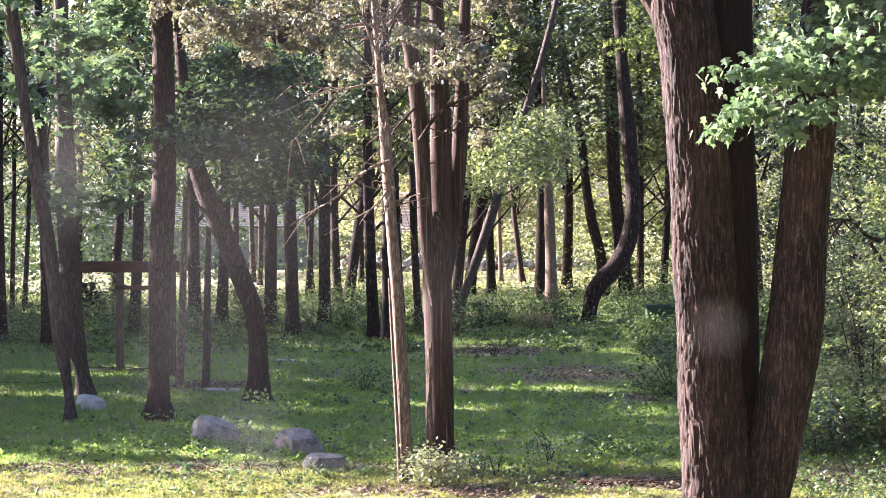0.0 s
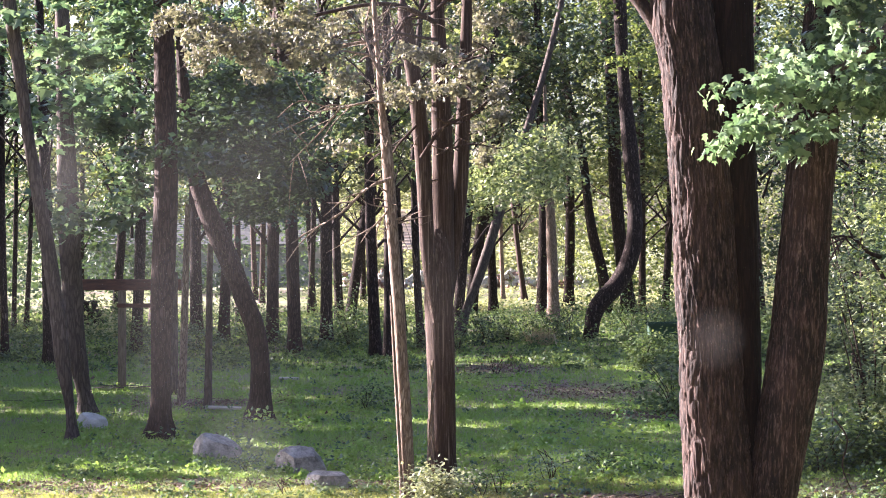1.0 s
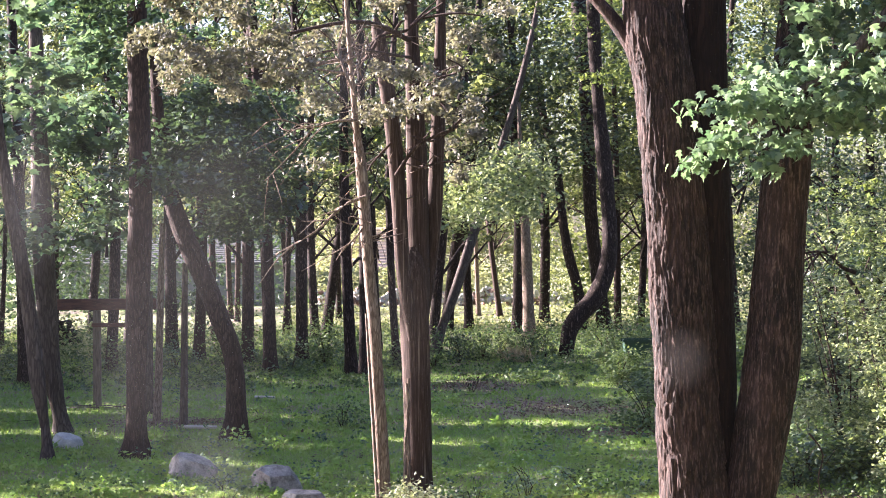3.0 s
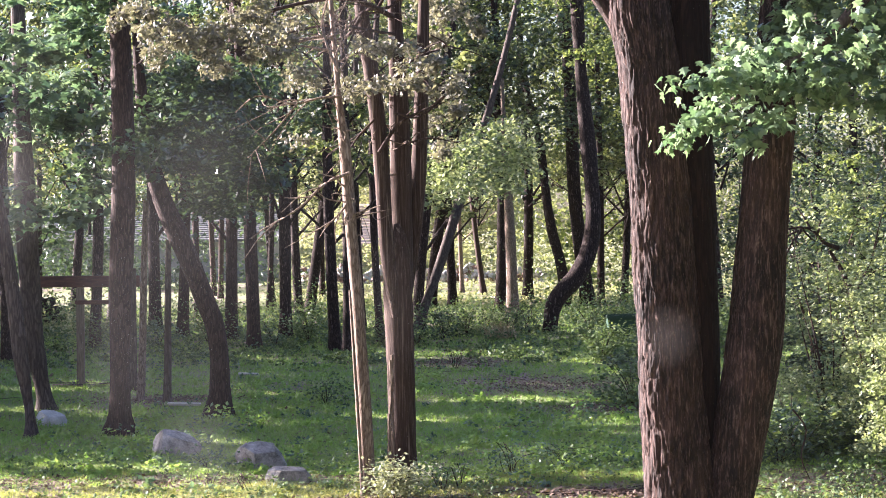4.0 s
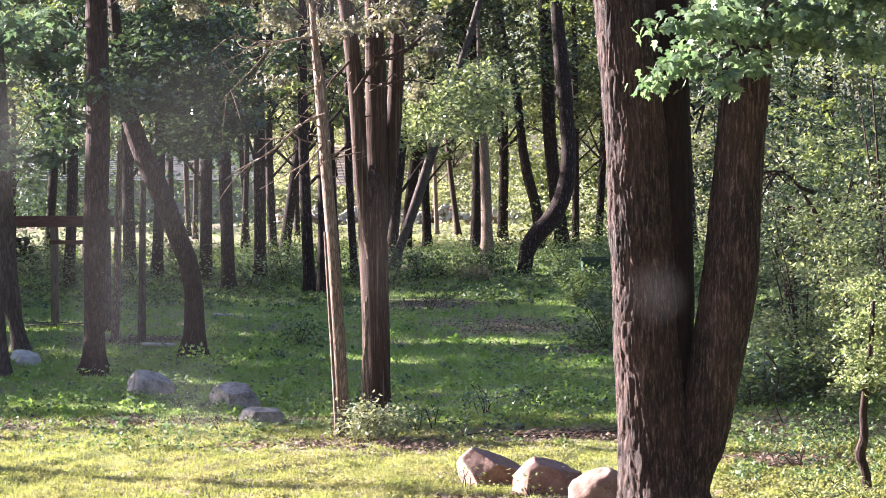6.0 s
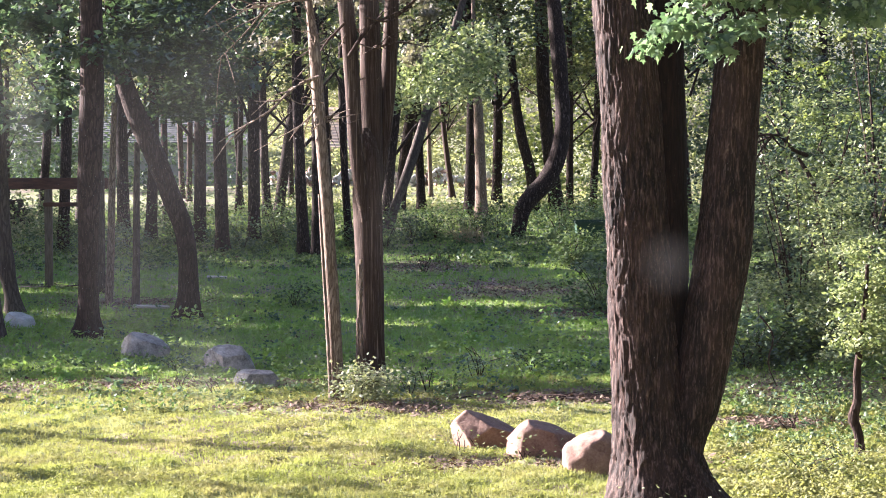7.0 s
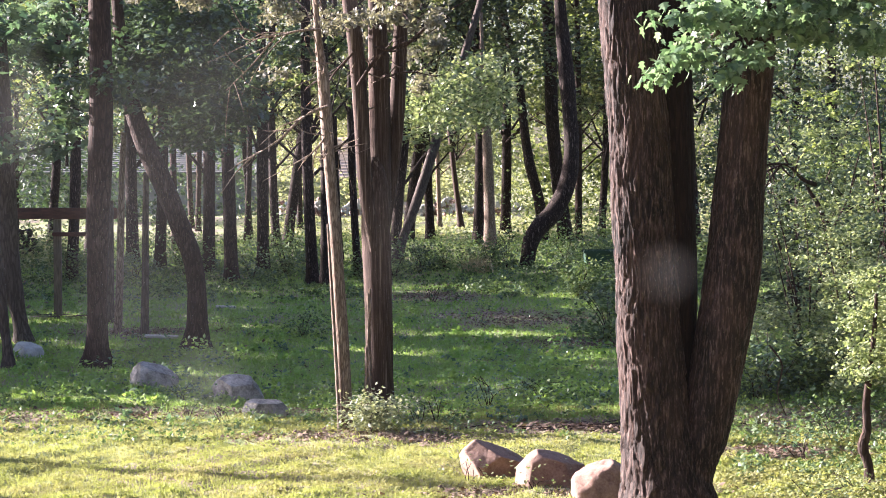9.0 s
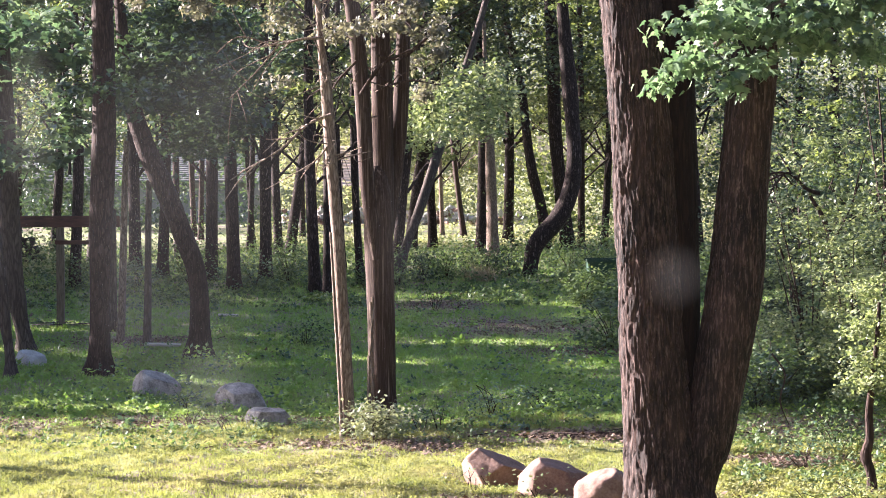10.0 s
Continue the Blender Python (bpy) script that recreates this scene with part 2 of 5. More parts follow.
def tube(points, radii, sides, step, ridge=0.0, rng=None, flare=0.0):
    """A bark-ridged tube round a line."""
    p, r = smooth_line(points, radii, step)
    d = np.gradient(p, axis=0)
    d /= np.linalg.norm(d, axis=1)[:, None]
    if ridge:
        k = np.clip(p[:, 2:3] / 0.6, 0, 1)
        d = d * k + np.array([[0, 0, 1.0]]) * (1 - k)
        d /= np.linalg.norm(d, axis=1)[:, None]
    ref = np.where(np.abs(d[:, 2:3]) > 0.5, [[1.0, 0, 0]], [[0, 0, 1.0]])
    e1 = ref - d * np.sum(ref * d, axis=1)[:, None]
    e1 /= np.linalg.norm(e1, axis=1)[:, None]
    e2 = np.cross(d, e1)
    a = np.linspace(0, 2 * np.pi, sides, endpoint=False)
    rad = np.repeat(r[:, None], sides, 1)
    if rng is not None:
        s = np.arange(len(p))[:, None] * step
        for k in (2, 3, 5):
            rad = rad * (1 + 0.035 / k**0.5 * np.sin(k * a[None] + rng.uniform(0, 6) + s * rng.uniform(-1.2, 1.2)))
        if flare:
            low = np.exp(-np.maximum(p[:, 2:3], 0) / 0.22)
            rad = rad + flare * low * np.maximum(0, np.sin(5 * a[None] + 1.0 + 0.6 * np.sin(a[None])))
        if ridge:
            k0 = max(5, int(sides / 5))
            wob = np.zeros_like(rad)
            for j in range(6):
                k = k0 + int(rng.integers(-k0 // 3, k0 // 3))
                wob += np.sin(k * a[None] + 0.9 * np.sin(s * rng.uniform(1.5, 5) + rng.uniform(0, 6)) + rng.uniform(0, 6)) * (0.5 + 0.5 * np.sin(s * rng.uniform(8, 30) + 4 * np.sin(3 * a[None] + j) + rng.uniform(0, 6)))
            deep = ridge * np.minimum(1, r[:, None] / 0.25)
            rad = rad + deep * np.clip(wob / 2.2, -0.6, 0.7) + deep * 0.2 * rng.normal(size=rad.shape)
    v = p[:, None] + rad[..., None] * (np.cos(a)[None, :, None] * e1[:, None] + np.sin(a)[None, :, None] * e2[:, None])
    m = len(p)
    i, j = np.meshgrid(np.arange(m - 1), np.arange(sides), indexing="ij")
    k = (j + 1) % sides
    q = np.stack([i * sides + j, i * sides + k, (i + 1) * sides + k, (i + 1) * sides + j], -1).reshape(-1, 4)
    return v.reshape(-1, 3), q


def plates(around, up, width, tall, rng):
    """Height of shaggy bark at places round and up a trunk, in metres: long plates, lifted at one edge, with deep joints between."""
    cols = max(6, int(round(around.max() / width)))
    u, v = around / around.max() * cols, up / tall
    u = u + 0.35 * np.sin(up * 5.3 + 2.0 * np.sin(u * 0.9)) + 0.25 * np.sin(up * 13.1 + u * 2.1)
    v = v + 0.4 * np.sin(u * 1.7 + up * 1.1)
    iu, iv = np.floor(u).astype(int), np.floor(v).astype(int)
    n = 512
    jit, tone = rng.uniform(0.12, 0.88, (n, cols, 2)), rng.uniform(0, 1, (n, cols))
    side = rng.uniform(-1, 1, (n, cols))
    near, second = np.full(u.shape, 9.0), np.full(u.shape, 9.0)
    got = np.zeros(u.shape)
    for a in (-1, 0, 1):
        for b in (-1, 0, 1):
            cu, cv = iu + a, iv + b
            k = jit[cv % n, cu % cols]
            du, dv = u - cu - k[..., 0], v - cv - k[..., 1]
            d = np.hypot(du, dv)
            closer = d < near
            second = np.where(closer, near, np.minimum(second, d))
            got = np.where(closer, 0.35 + 0.5 * tone[cv % n, cu % cols] + 0.45 * du * side[cv % n, cu % cols] - 0.35 * dv, got)
            near = np.minimum(near, d)
    return np.clip((second - near) / 0.18, 0, 1) * got


def shaggy_stem(points, radii, rng, sides=190, step=0.015, deep=0.020, width=0.042, tall=0.16, roots=0.0):
    """A stem clad in plates of shaggy bark."""
    p, r = smooth_line(points, radii, step)
    a = np.linspace(0, 2 * np.pi, sides, endpoint=False)[None]
    z = p[:, 2:3]
    rad = np.repeat(r[:, None], sides, 1)
    for k in (2, 3, 5):
        rad = rad * (1 + 0.03 / k**0.5 * np.sin(k * a + rng.uniform(0, 6) + z * rng.uniform(-1.2, 1.2)))
    if roots:
        rad = rad + roots * np.exp(-np.maximum(z, 0) / 0.25) * np.maximum(0, np.sin(6 * a + 0.7 + 0.8 * np.sin(2 * a)))
    wide = 2 * np.pi * float(np.median(r))
    hgt = plates(a / (2 * np.pi) * wide + 0 * z, z + 0 * a + 3.0, width, tall, rng)
    fine = plates(a / (2 * np.pi) * wide + 0 * z, z + 0 * a + 7.0, width * 0.45, tall * 0.5, rng)
    rad = rad + deep * (hgt - 0.45) + deep * 0.35 * (fine - 0.4)
    v = np.stack([p[:, 0:1] + rad * np.cos(a), p[:, 1:2] + rad * np.sin(a), z + 0 * a], -1)
    m = len(p)
    i, j = np.meshgrid(np.arange(m - 1), np.arange(sides), indexing="ij")
    k = (j + 1) % sides
    q = np.stack([i * sides + j, i * sides + k, (i + 1) * sides + k, (i + 1) * sides + j], -1).reshape(-1, 4)
    return v.reshape(-1, 3), q


LEAF_PLAIN = (np.array([(0, 0, 0), (-0.36, 0.5, 0.07), (0, 1, -0.06), (0.36, 0.5, 0.07)]), np.array([(0, 2, 1), (0, 3, 2)]))
LOBES = [(0, 0), (0.24, 0.04), (0.50, 0.16), (0.30, 0.30), (0.56, 0.58), (0.24, 0.58), (0, 1.0), (-0.24, 0.58), (-0.56, 0.58), (-0.30, 0.30), (-0.50, 0.16), (-0.24, 0.04)]
LEAF_LOBED = (np.array([(x, y, 0.12 * abs(x) - 0.14 * y * y) for x, y in LOBES] + [(0, 0.36, -0.03)]), np.array([(12, i, (i + 1) % 12) for i in range(12)]))
SPRAY = (np.array([(0, 0, 0), (-0.16, 0.35, 0.05), (0, 0.5, 0), (-0.28, 0.8, 0), (0, 1.0, 0.1), (0.26, 0.75, 0.0), (0.15, 0.3, -0.05)]), np.array([(0, 2, 1), (1, 2, 3), (2, 4, 3), (2, 5, 4), (0, 6, 2), (6, 5, 2)]))


def scatter(places, sizes, shape, rng, tilt=0.5, droop=0.3):
    """Copies of a leaf shape at places, turned at random: points and triangles."""
    n = len(places)
    base, tri = shape
    yaw = rng.uniform(0, 2 * np.pi, n)
    pitch = rng.normal(-droop, tilt, n)
    roll = rng.normal(0, tilt, n)
    d = np.c_[np.cos(yaw) * np.cos(pitch), np.sin(yaw) * np.cos(pitch), np.sin(pitch)]
    side = np.c_[-np.sin(yaw), np.cos(yaw), np.zeros(n)]
    up = np.cross(d, side)
    up *= np.sign(up[:, 2:3] + 1e-9)
    side2 = side * np.cos(roll)[:, None] + up * np.sin(roll)[:, None]
    up2 = np.cross(side2, d)
    s = np.asarray(sizes).reshape(-1, 1, 1) * np.ones((n, 1, 1))
    v = places[:, None] + s * (base[None, :, 0:1] * side2[:, None] + base[None, :, 1:2] * d[:, None] + base[None, :, 2:3] * up2[:, None])
    t = tri[None] + (np.arange(n) * len(base))[:, None, None]
    return v.reshape(-1, 3), t.reshape(-1, 3)


def clumps(blobs, rng, per=26, spread=0.2, flat=0.5):
    """Leaf places in loose clumps inside ellipsoids (x, y, z, rx, ry, rz, leaves)."""
    got = []
    for x, y, z, rx, ry, rz, n in blobs:
        k = max(2, n // per)
        c = rng.normal(size=(k, 3))
        c *= (rng.uniform(0.25, 1, k) ** 0.5 / np.linalg.norm(c, axis=1))[:, None]
        c = c * (rx, ry, rz) + (x, y, z)
        w = rng.uniform(0.3, 1.7, k)
        who = rng.choice(k, n, p=w / w.sum())
        sp = spread * rng.uniform(0.6, 1.4, k)[who][:, None]
        got.append(c[who] + rng.normal(size=(n, 3)) * sp * (1, 1, flat))
    return np.vstack(got)


def tree(x, y, label, bark_mat, leaf_mat, size, seed, stems, back=(), branches=(), crown=(), sides=22, step=0.12, ridge=0.010, flare=0.0, lobed=False, spray=False, more=1.0, stubs=(), broad=False, singles=0):
    """A tree of bark-ridged stems (x offset, height, radius), branches and a crown of leaves."""
    rng = np.random.default_rng(seed)
    top = tagged(new("tree"), label, "tree", "woodland trees")
    top.location = (x, y, 0)
    for i, s in enumerate(stems):
        b = back[i] if i < len(back) else 0.0
        wide = max(r for _, _, r in s)
        n = sides if wide > 0.12 or i == 0 else max(12, sides // 2)
        piece = (tube([(dx, b, z) for dx, z, _ in s], [r for _, _, r in s], n, step, ridge, rng, flare if i == 0 else 0.0))
        name = "limb" if i else "trunk"
        part(name, mesh_of(name, *piece, bark_mat), top)
    for line, r0, r1 in branches:
        line = np.array(line) - (x, y, 0)
        line = line + np.r_[[[0, 0, 0]], rng.normal(0, 0.02, (len(line) - 1, 3))]
        rr = np.linspace(r0, r1, len(line))
        got = [tube(line, rr, 7, 0.06 if y < 30 else 0.2, 0.0, rng)]
        for k in range(2 + int(len(line))):
            i = rng.integers(1, len(line))
            a = line[i - 1] + (line[i] - line[i - 1]) * rng.uniform(0.2, 1)
            way = (line[i] - line[i - 1]) / np.linalg.norm(line[i] - line[i - 1]) + rng.normal(0, 0.7, 3)
            m = a + way * rng.uniform(0.08, 0.2)
            e = m + (way + rng.normal(0, 0.5, 3)) * rng.uniform(0.06, 0.2)
            got.append(tube([a, m, e], [r1 * 1.3, r1, r1 * 0.5], 5, 0.05))
        bough = part("branch", mesh_of("branch", *(joined(got) if y > 30 else got[0]), bark_mat), top)
        for g in got[1:] if y < 30 else ():
            part("twig", mesh_of("twig", *g, bark_mat), bough)
    for i, z0, z1, count in stubs:
        s = stems[i]
        b = back[i] if i < len(back) else 0.0
        for z in rng.uniform(z0, z1, count):
            zs = [a[1] for a in s]
            cx, r = np.interp(z, zs, [a[0] for a in s]), np.interp(z, zs, [a[2] for a in s])
            t = rng.uniform(0, 2 * np.pi)
            way = np.array([math.cos(t), math.sin(t) * 0.8, rng.normal(0.1, 0.35)])
            a, length = np.array([cx, b, z]) + way * r * 0.7, rng.uniform(0.08, 0.42) ** 1.3
            m = a + way * length * 0.5 + rng.normal(0, 0.03, 3)
            e = a + way * length + rng.normal(0, 0.08, 3)
            part("twig", mesh_of("twig", *joined([tube([a, m, e], [0.011, 0.007, 0.003], 5, 0.05), tube([m, m + rng.normal(0, 0.09, 3), e + rng.normal(0, 0.12, 3)], [0.005, 0.004, 0.002], 5, 0.05)]), BARK_PALE), top)
    if crown:
        blobs = [(a, b, c, d, e, f, int(k * more)) for a, b, c, d, e, f, k in crown]
        if spray:
            p = clumps([(a, b, c, d, e, f, int(k * 3.4)) for a, b, c, d, e, f, k in blobs], rng, 90, 0.055, 0.55) - (x, y, 0)
            g = scatter(p, size * rng.uniform(0.7, 1.6, len(p)), SPRAY, rng, 0.7, 0.1)
        elif broad:
            p = clumps(blobs, rng, 40, 0.17, 0.5) - (x, y, 0)
            g = scatter(p, size * rng.uniform(0.7, 1.3, len(p)), LEAF_LOBED, rng, 0.5, 0.5)
        elif lobed:
            p = clumps([(a, b, c, d, e, f, int(k * 2.0)) for a, b, c, d, e, f, k in blobs], rng, 15, 0.06, 0.55) - (x, y, 0)
            if singles:
                order = np.argsort(p[:, 0])
                lone, p = p[order[:singles]], p[order[singles:]]
                shapes = [mesh_of("leaf", *scatter(np.zeros((1, 3)), [size], LEAF_LOBED, rng, 0.5, 0.95), LEAF_SINGLE, False) for _ in range(24)]
                for q in lone:
                    one = part("leaf", shapes[rng.integers(24)], top)
                    one.location, one.scale = q, [rng.uniform(0.7, 1.25)] * 3
            g = scatter(p, size * rng.uniform(0.7, 1.25, len(p)), LEAF_LOBED, rng, 0.5, 0.95)
        else:
            p = clumps([(a, b, c, d, e, f, int(k * 1.8)) for a, b, c, d, e, f, k in blobs], rng, 55, 0.19 if size > 0.05 else 0.075, 0.42) - (x, y, 0)
            g = scatter(p, size * rng.uniform(0.7, 1.35, len(p)), LEAF_PLAIN, rng)
        part("crown", mesh_of("crown", *g, leaf_mat, False), top)
    return top


def wood_tree(x, y, r, lean, kind, seed):
    """A tall woodland tree with a bare lower trunk and leaves on its upper limbs."""
    rng = np.random.default_rng(seed)
    h = rng.uniform(13, 17)
    bow = rng.uniform(-0.25, 0.25)
    stem = [(lean * z / 5 + bow * math.sin(z / 3.0) * (z > 0), z, r * f) for z, f in ((-0.1, 1.5), (0.25, 1.15), (1, 1.0), (2.5, 0.95), (4.5, 0.88), (7, 0.75), (10, 0.5), (h, 0.15))]
    crown, limbs = [], []
    for k in range(7):
        z = rng.uniform(3.2, 9.0)
        side, deep = rng.uniform(-1, 1), rng.uniform(-1, 1)
        cx, cy = x + lean * z / 5 + 2.0 * side, y + 2.0 * deep
        crown.append((cx, cy, z + 0.5, rng.uniform(0.8, 1.5), 1.2, rng.uniform(0.5, 1.0), 170))
        limbs.append(([(x + lean * (z - 1) / 5, y, z - 1.2), (cx * 0.5 + x * 0.5, cy * 0.5 + y * 0.5, z - 0.3), (cx, cy, z + 0.4)], r * 0.3, r * 0.1))
    crown.append((x, y, 10.5, 3.0, 3.0, 2.0, 500))
    looks = ("tall straight woodland tree with dark bark", "tall woodland tree with brown bark", "slim woodland tree with pale bark")[kind]
    # crowns from 52 m on take the leaf colour that holds sunlight
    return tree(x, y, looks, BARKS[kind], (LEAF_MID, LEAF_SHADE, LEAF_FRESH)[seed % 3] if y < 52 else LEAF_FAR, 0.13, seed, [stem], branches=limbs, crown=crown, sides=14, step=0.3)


def boulder(x, y, rx, ry, h, mat, label, seed, cuts, round_=0.35):
    """A weathered stone: a ball cut to broad faces (the way each looks, and how far out it lies), then worn."""
    bm = bmesh.new()
    bmesh.ops.create_icosphere(bm, subdivisions=5, radius=1.0)
    rng = np.random.default_rng(seed)
    faces = [(Vector(c[:3]).normalized(), c[3]) for c in cuts]
    faces += [(Vector(rng.normal(size=3)).normalized(), rng.uniform(0.90, 1.0)) for _ in range(6)]
    shift = Vector(rng.uniform(0, 50, 3))
    for v in bm.verts:
        c = v.co.normalized() * 1.12
        for turn in range(2):
            for nrm, far in faces:
                over = c.dot(nrm) - far
                if over > 0:
                    c = c - nrm * over * (1 - round_ * 0.35)
        crack = abs(noise.noise(c * 1.7 + shift * 2))
        c = c * (1 + 0.07 * noise.noise(c * 1.5 + shift) + 0.022 * noise.noise(c * 4 + shift) + 0.009 * noise.noise(c * 12 + shift) - 0.03 * max(0, 1 - crack / 0.05))
        v.co = (c.x * rx, c.y * ry, (c.z * 0.62 + 0.38) * h)
    for face in bm.faces:
        face.smooth = True
    me = bpy.data.meshes.new("boulder")
    bm.to_mesh(me)
    bm.free()
    me.materials.append(mat)
    ob = tagged(new("boulder", me), label, "boulder", "boulders along the lawn")
    ob.location = (x, y, -0.05)
    return ob


# ---- ground ----
def ground_material():
    m, n, l, p = material("woodland_floor")
    v = coords(n, l, (1, 1, 1))
    big, small, grit = noise_tex(n, l, v, 0.35, 4), noise_tex(n, l, v, 3.0, 5), noise_tex(n, l, v, 40, 4)
    green = ramp(n, l, small, [(0.3, (0.135, 0.165, 0.046)), (0.7, (0.215, 0.245, 0.074))])
    soil = ramp(n, l, grit, [(0.3, (0.11, 0.08, 0.06)), (0.7, (0.28, 0.21, 0.16))])
    fac = n.new("ShaderNodeMath")
    fac.operation = "MULTIPLY_ADD"
    fac.inputs[1].default_value = 0.5
    l.new(small, fac.inputs[0])
    l.new(big, fac.inputs[2])
    k = ramp(n, l, fac.outputs[0], [(0.72, (0, 0, 0)), (0.86, (1, 1, 1))])
    l.new(mixed(n, l, green, soil, k), p.inputs["Base Color"])
    p.inputs["Roughness"].default_value = 0.95
    bumped(n, l, p, grit, 0.6, 0.03)
    return m


def ground_z(x, y):
    """Small swells of the ground, with tufts on the lawn."""
    z = 0.015 * np.sin(x * 1.3 + y * 0.7) + 0.012 * np.sin(x * 2.9 - y * 1.9)
    tuft = np.sin(x * 7.1 + 1.7 * np.sin(y * 2.3)) * np.sin(y * 4.3 + 1.3 * np.sin(x * 3.1)) + 0.6 * np.sin(x * 13 - y * 6 + 2 * np.sin(y * 5)) * np.sin(y * 9 + x * 2)
    return z + 0.022 * tuft * np.clip((30 - y) / 6, 0, 1) * np.clip((y - 10) / 3, 0, 1)


def grid(xs, ys):
    gx, gy = np.meshgrid(xs, ys, indexing="ij")
    z = ground_z(gx, gy)
    a, b = len(xs), len(ys)
    i, j = np.meshgrid(np.arange(a - 1), np.arange(b - 1), indexing="ij")
    q = np.stack([i * b + j, (i + 1) * b + j, (i + 1) * b + j + 1, i * b + j + 1], -1).reshape(-1, 4)
    return np.stack([gx, gy, z], -1).reshape(-1, 3), q


xs = np.r_[-1500, -400, -120, np.linspace(-40, -8.5, 48), np.linspace(-8, 8, 141), np.linspace(8.5, 40, 48), 120, 400, 1500]
ys = np.r_[-1500, -300, -60, np.linspace(0, 13.5, 20), np.linspace(14, 30, 141), np.linspace(30.5, 120, 100), 300, 1500]
tagged(new("ground", mesh_of("ground", *grid(xs, ys), ground_material())), "woodland floor with grass, soil and leaf litter", "ground", kind="structure")


BARE = [(1.55, 18.1, 0.95, 0.35), (-2.6, 24.0, 2.6, 0.55), (2.3, 38.0, 1.5, 2.2), (2.4, 22.6, 1.1, 0.45), (4.4, 23.0, 1.2, 1.4), (-0.3, 21.8, 1.0, 0.5), (1.0, 44.5, 1.1, 1.6), (3.0, 33.0, 0.9, 0.8), (-3.6, 35.5, 1.2, 0.9), (3.7, 20.6, 0.7, 0.4)]


def ground_points(n, y0, y1, rng, power=2.0, x0=-0.215, x1=0.245, keep_bare=0.15):
    """Random places in the wedge of ground, thinning with distance, sparse on bare soil."""
    t = rng.uniform(0, 1, n)
    y = (y0 ** (1 - power) + t * (y1 ** (1 - power) - y0 ** (1 - power))) ** (1 / (1 - power))
    x = y * rng.uniform(x0, x1, n)
    ok = np.ones(n, bool)
    for bx, by, rx, ry in BARE:
        d = np.hypot((x - bx) / rx, (y - by) / ry) + 0.35 * np.sin(x * 5 + y * 3) * np.sin(x * 2.3 - y * 4)
        ok &= (d > 1) | (rng.uniform(0, 1, n) < keep_bare)
    return np.c_[x, y, ground_z(x, y) - 0.004][ok]


def blades(places, height, width, rng, lean=0.35):
    n = len(places)
    a, b = rng.uniform(0, 2 * np.pi, n), rng.normal(0, lean, n)
    w = np.c_[np.cos(a), np.sin(a), np.zeros(n)] * (width * rng.uniform(0.6, 1.3, n))[:, None]
    h = (height * rng.uniform(0.4, 1.3, n))[:, None]
    c = rng.uniform(0, 2 * np.pi, n)
    tip = np.c_[np.cos(c) * b, np.sin(c) * b, np.ones(n)] * h
    v = np.stack([places - w * 0.6, places + w * 0.6, places + tip], 1)
    return v.reshape(-1, 3), np.arange(n * 3).reshape(-1, 3)


def stuff(name, g, mat, label, category):
    return tagged(new(name, mesh_of(name, *g, mat, False)), label, category, kind="stuff")


rng = np.random.default_rng(11)
p = ground_points(280000, 14.5, 24.5, rng)
stuff("lawn_grass", blades(p, np.full(len(p), 0.038), np.full(len(p), 0.008), rng, 0.8), GRASS_LAWN, "short sunlit yellow-green lawn grass with weeds", "grass")
p = ground_points(260000, 23.5, 75.0, rng, 2.2)
stuff("woodland_grass", blades(p, 0.035 + 0.0008 * p[:, 1], 0.0032 * p[:, 1] / 10, rng, 0.8), GRASS_WOOD, "green grass in the shade of the trees", "grass")

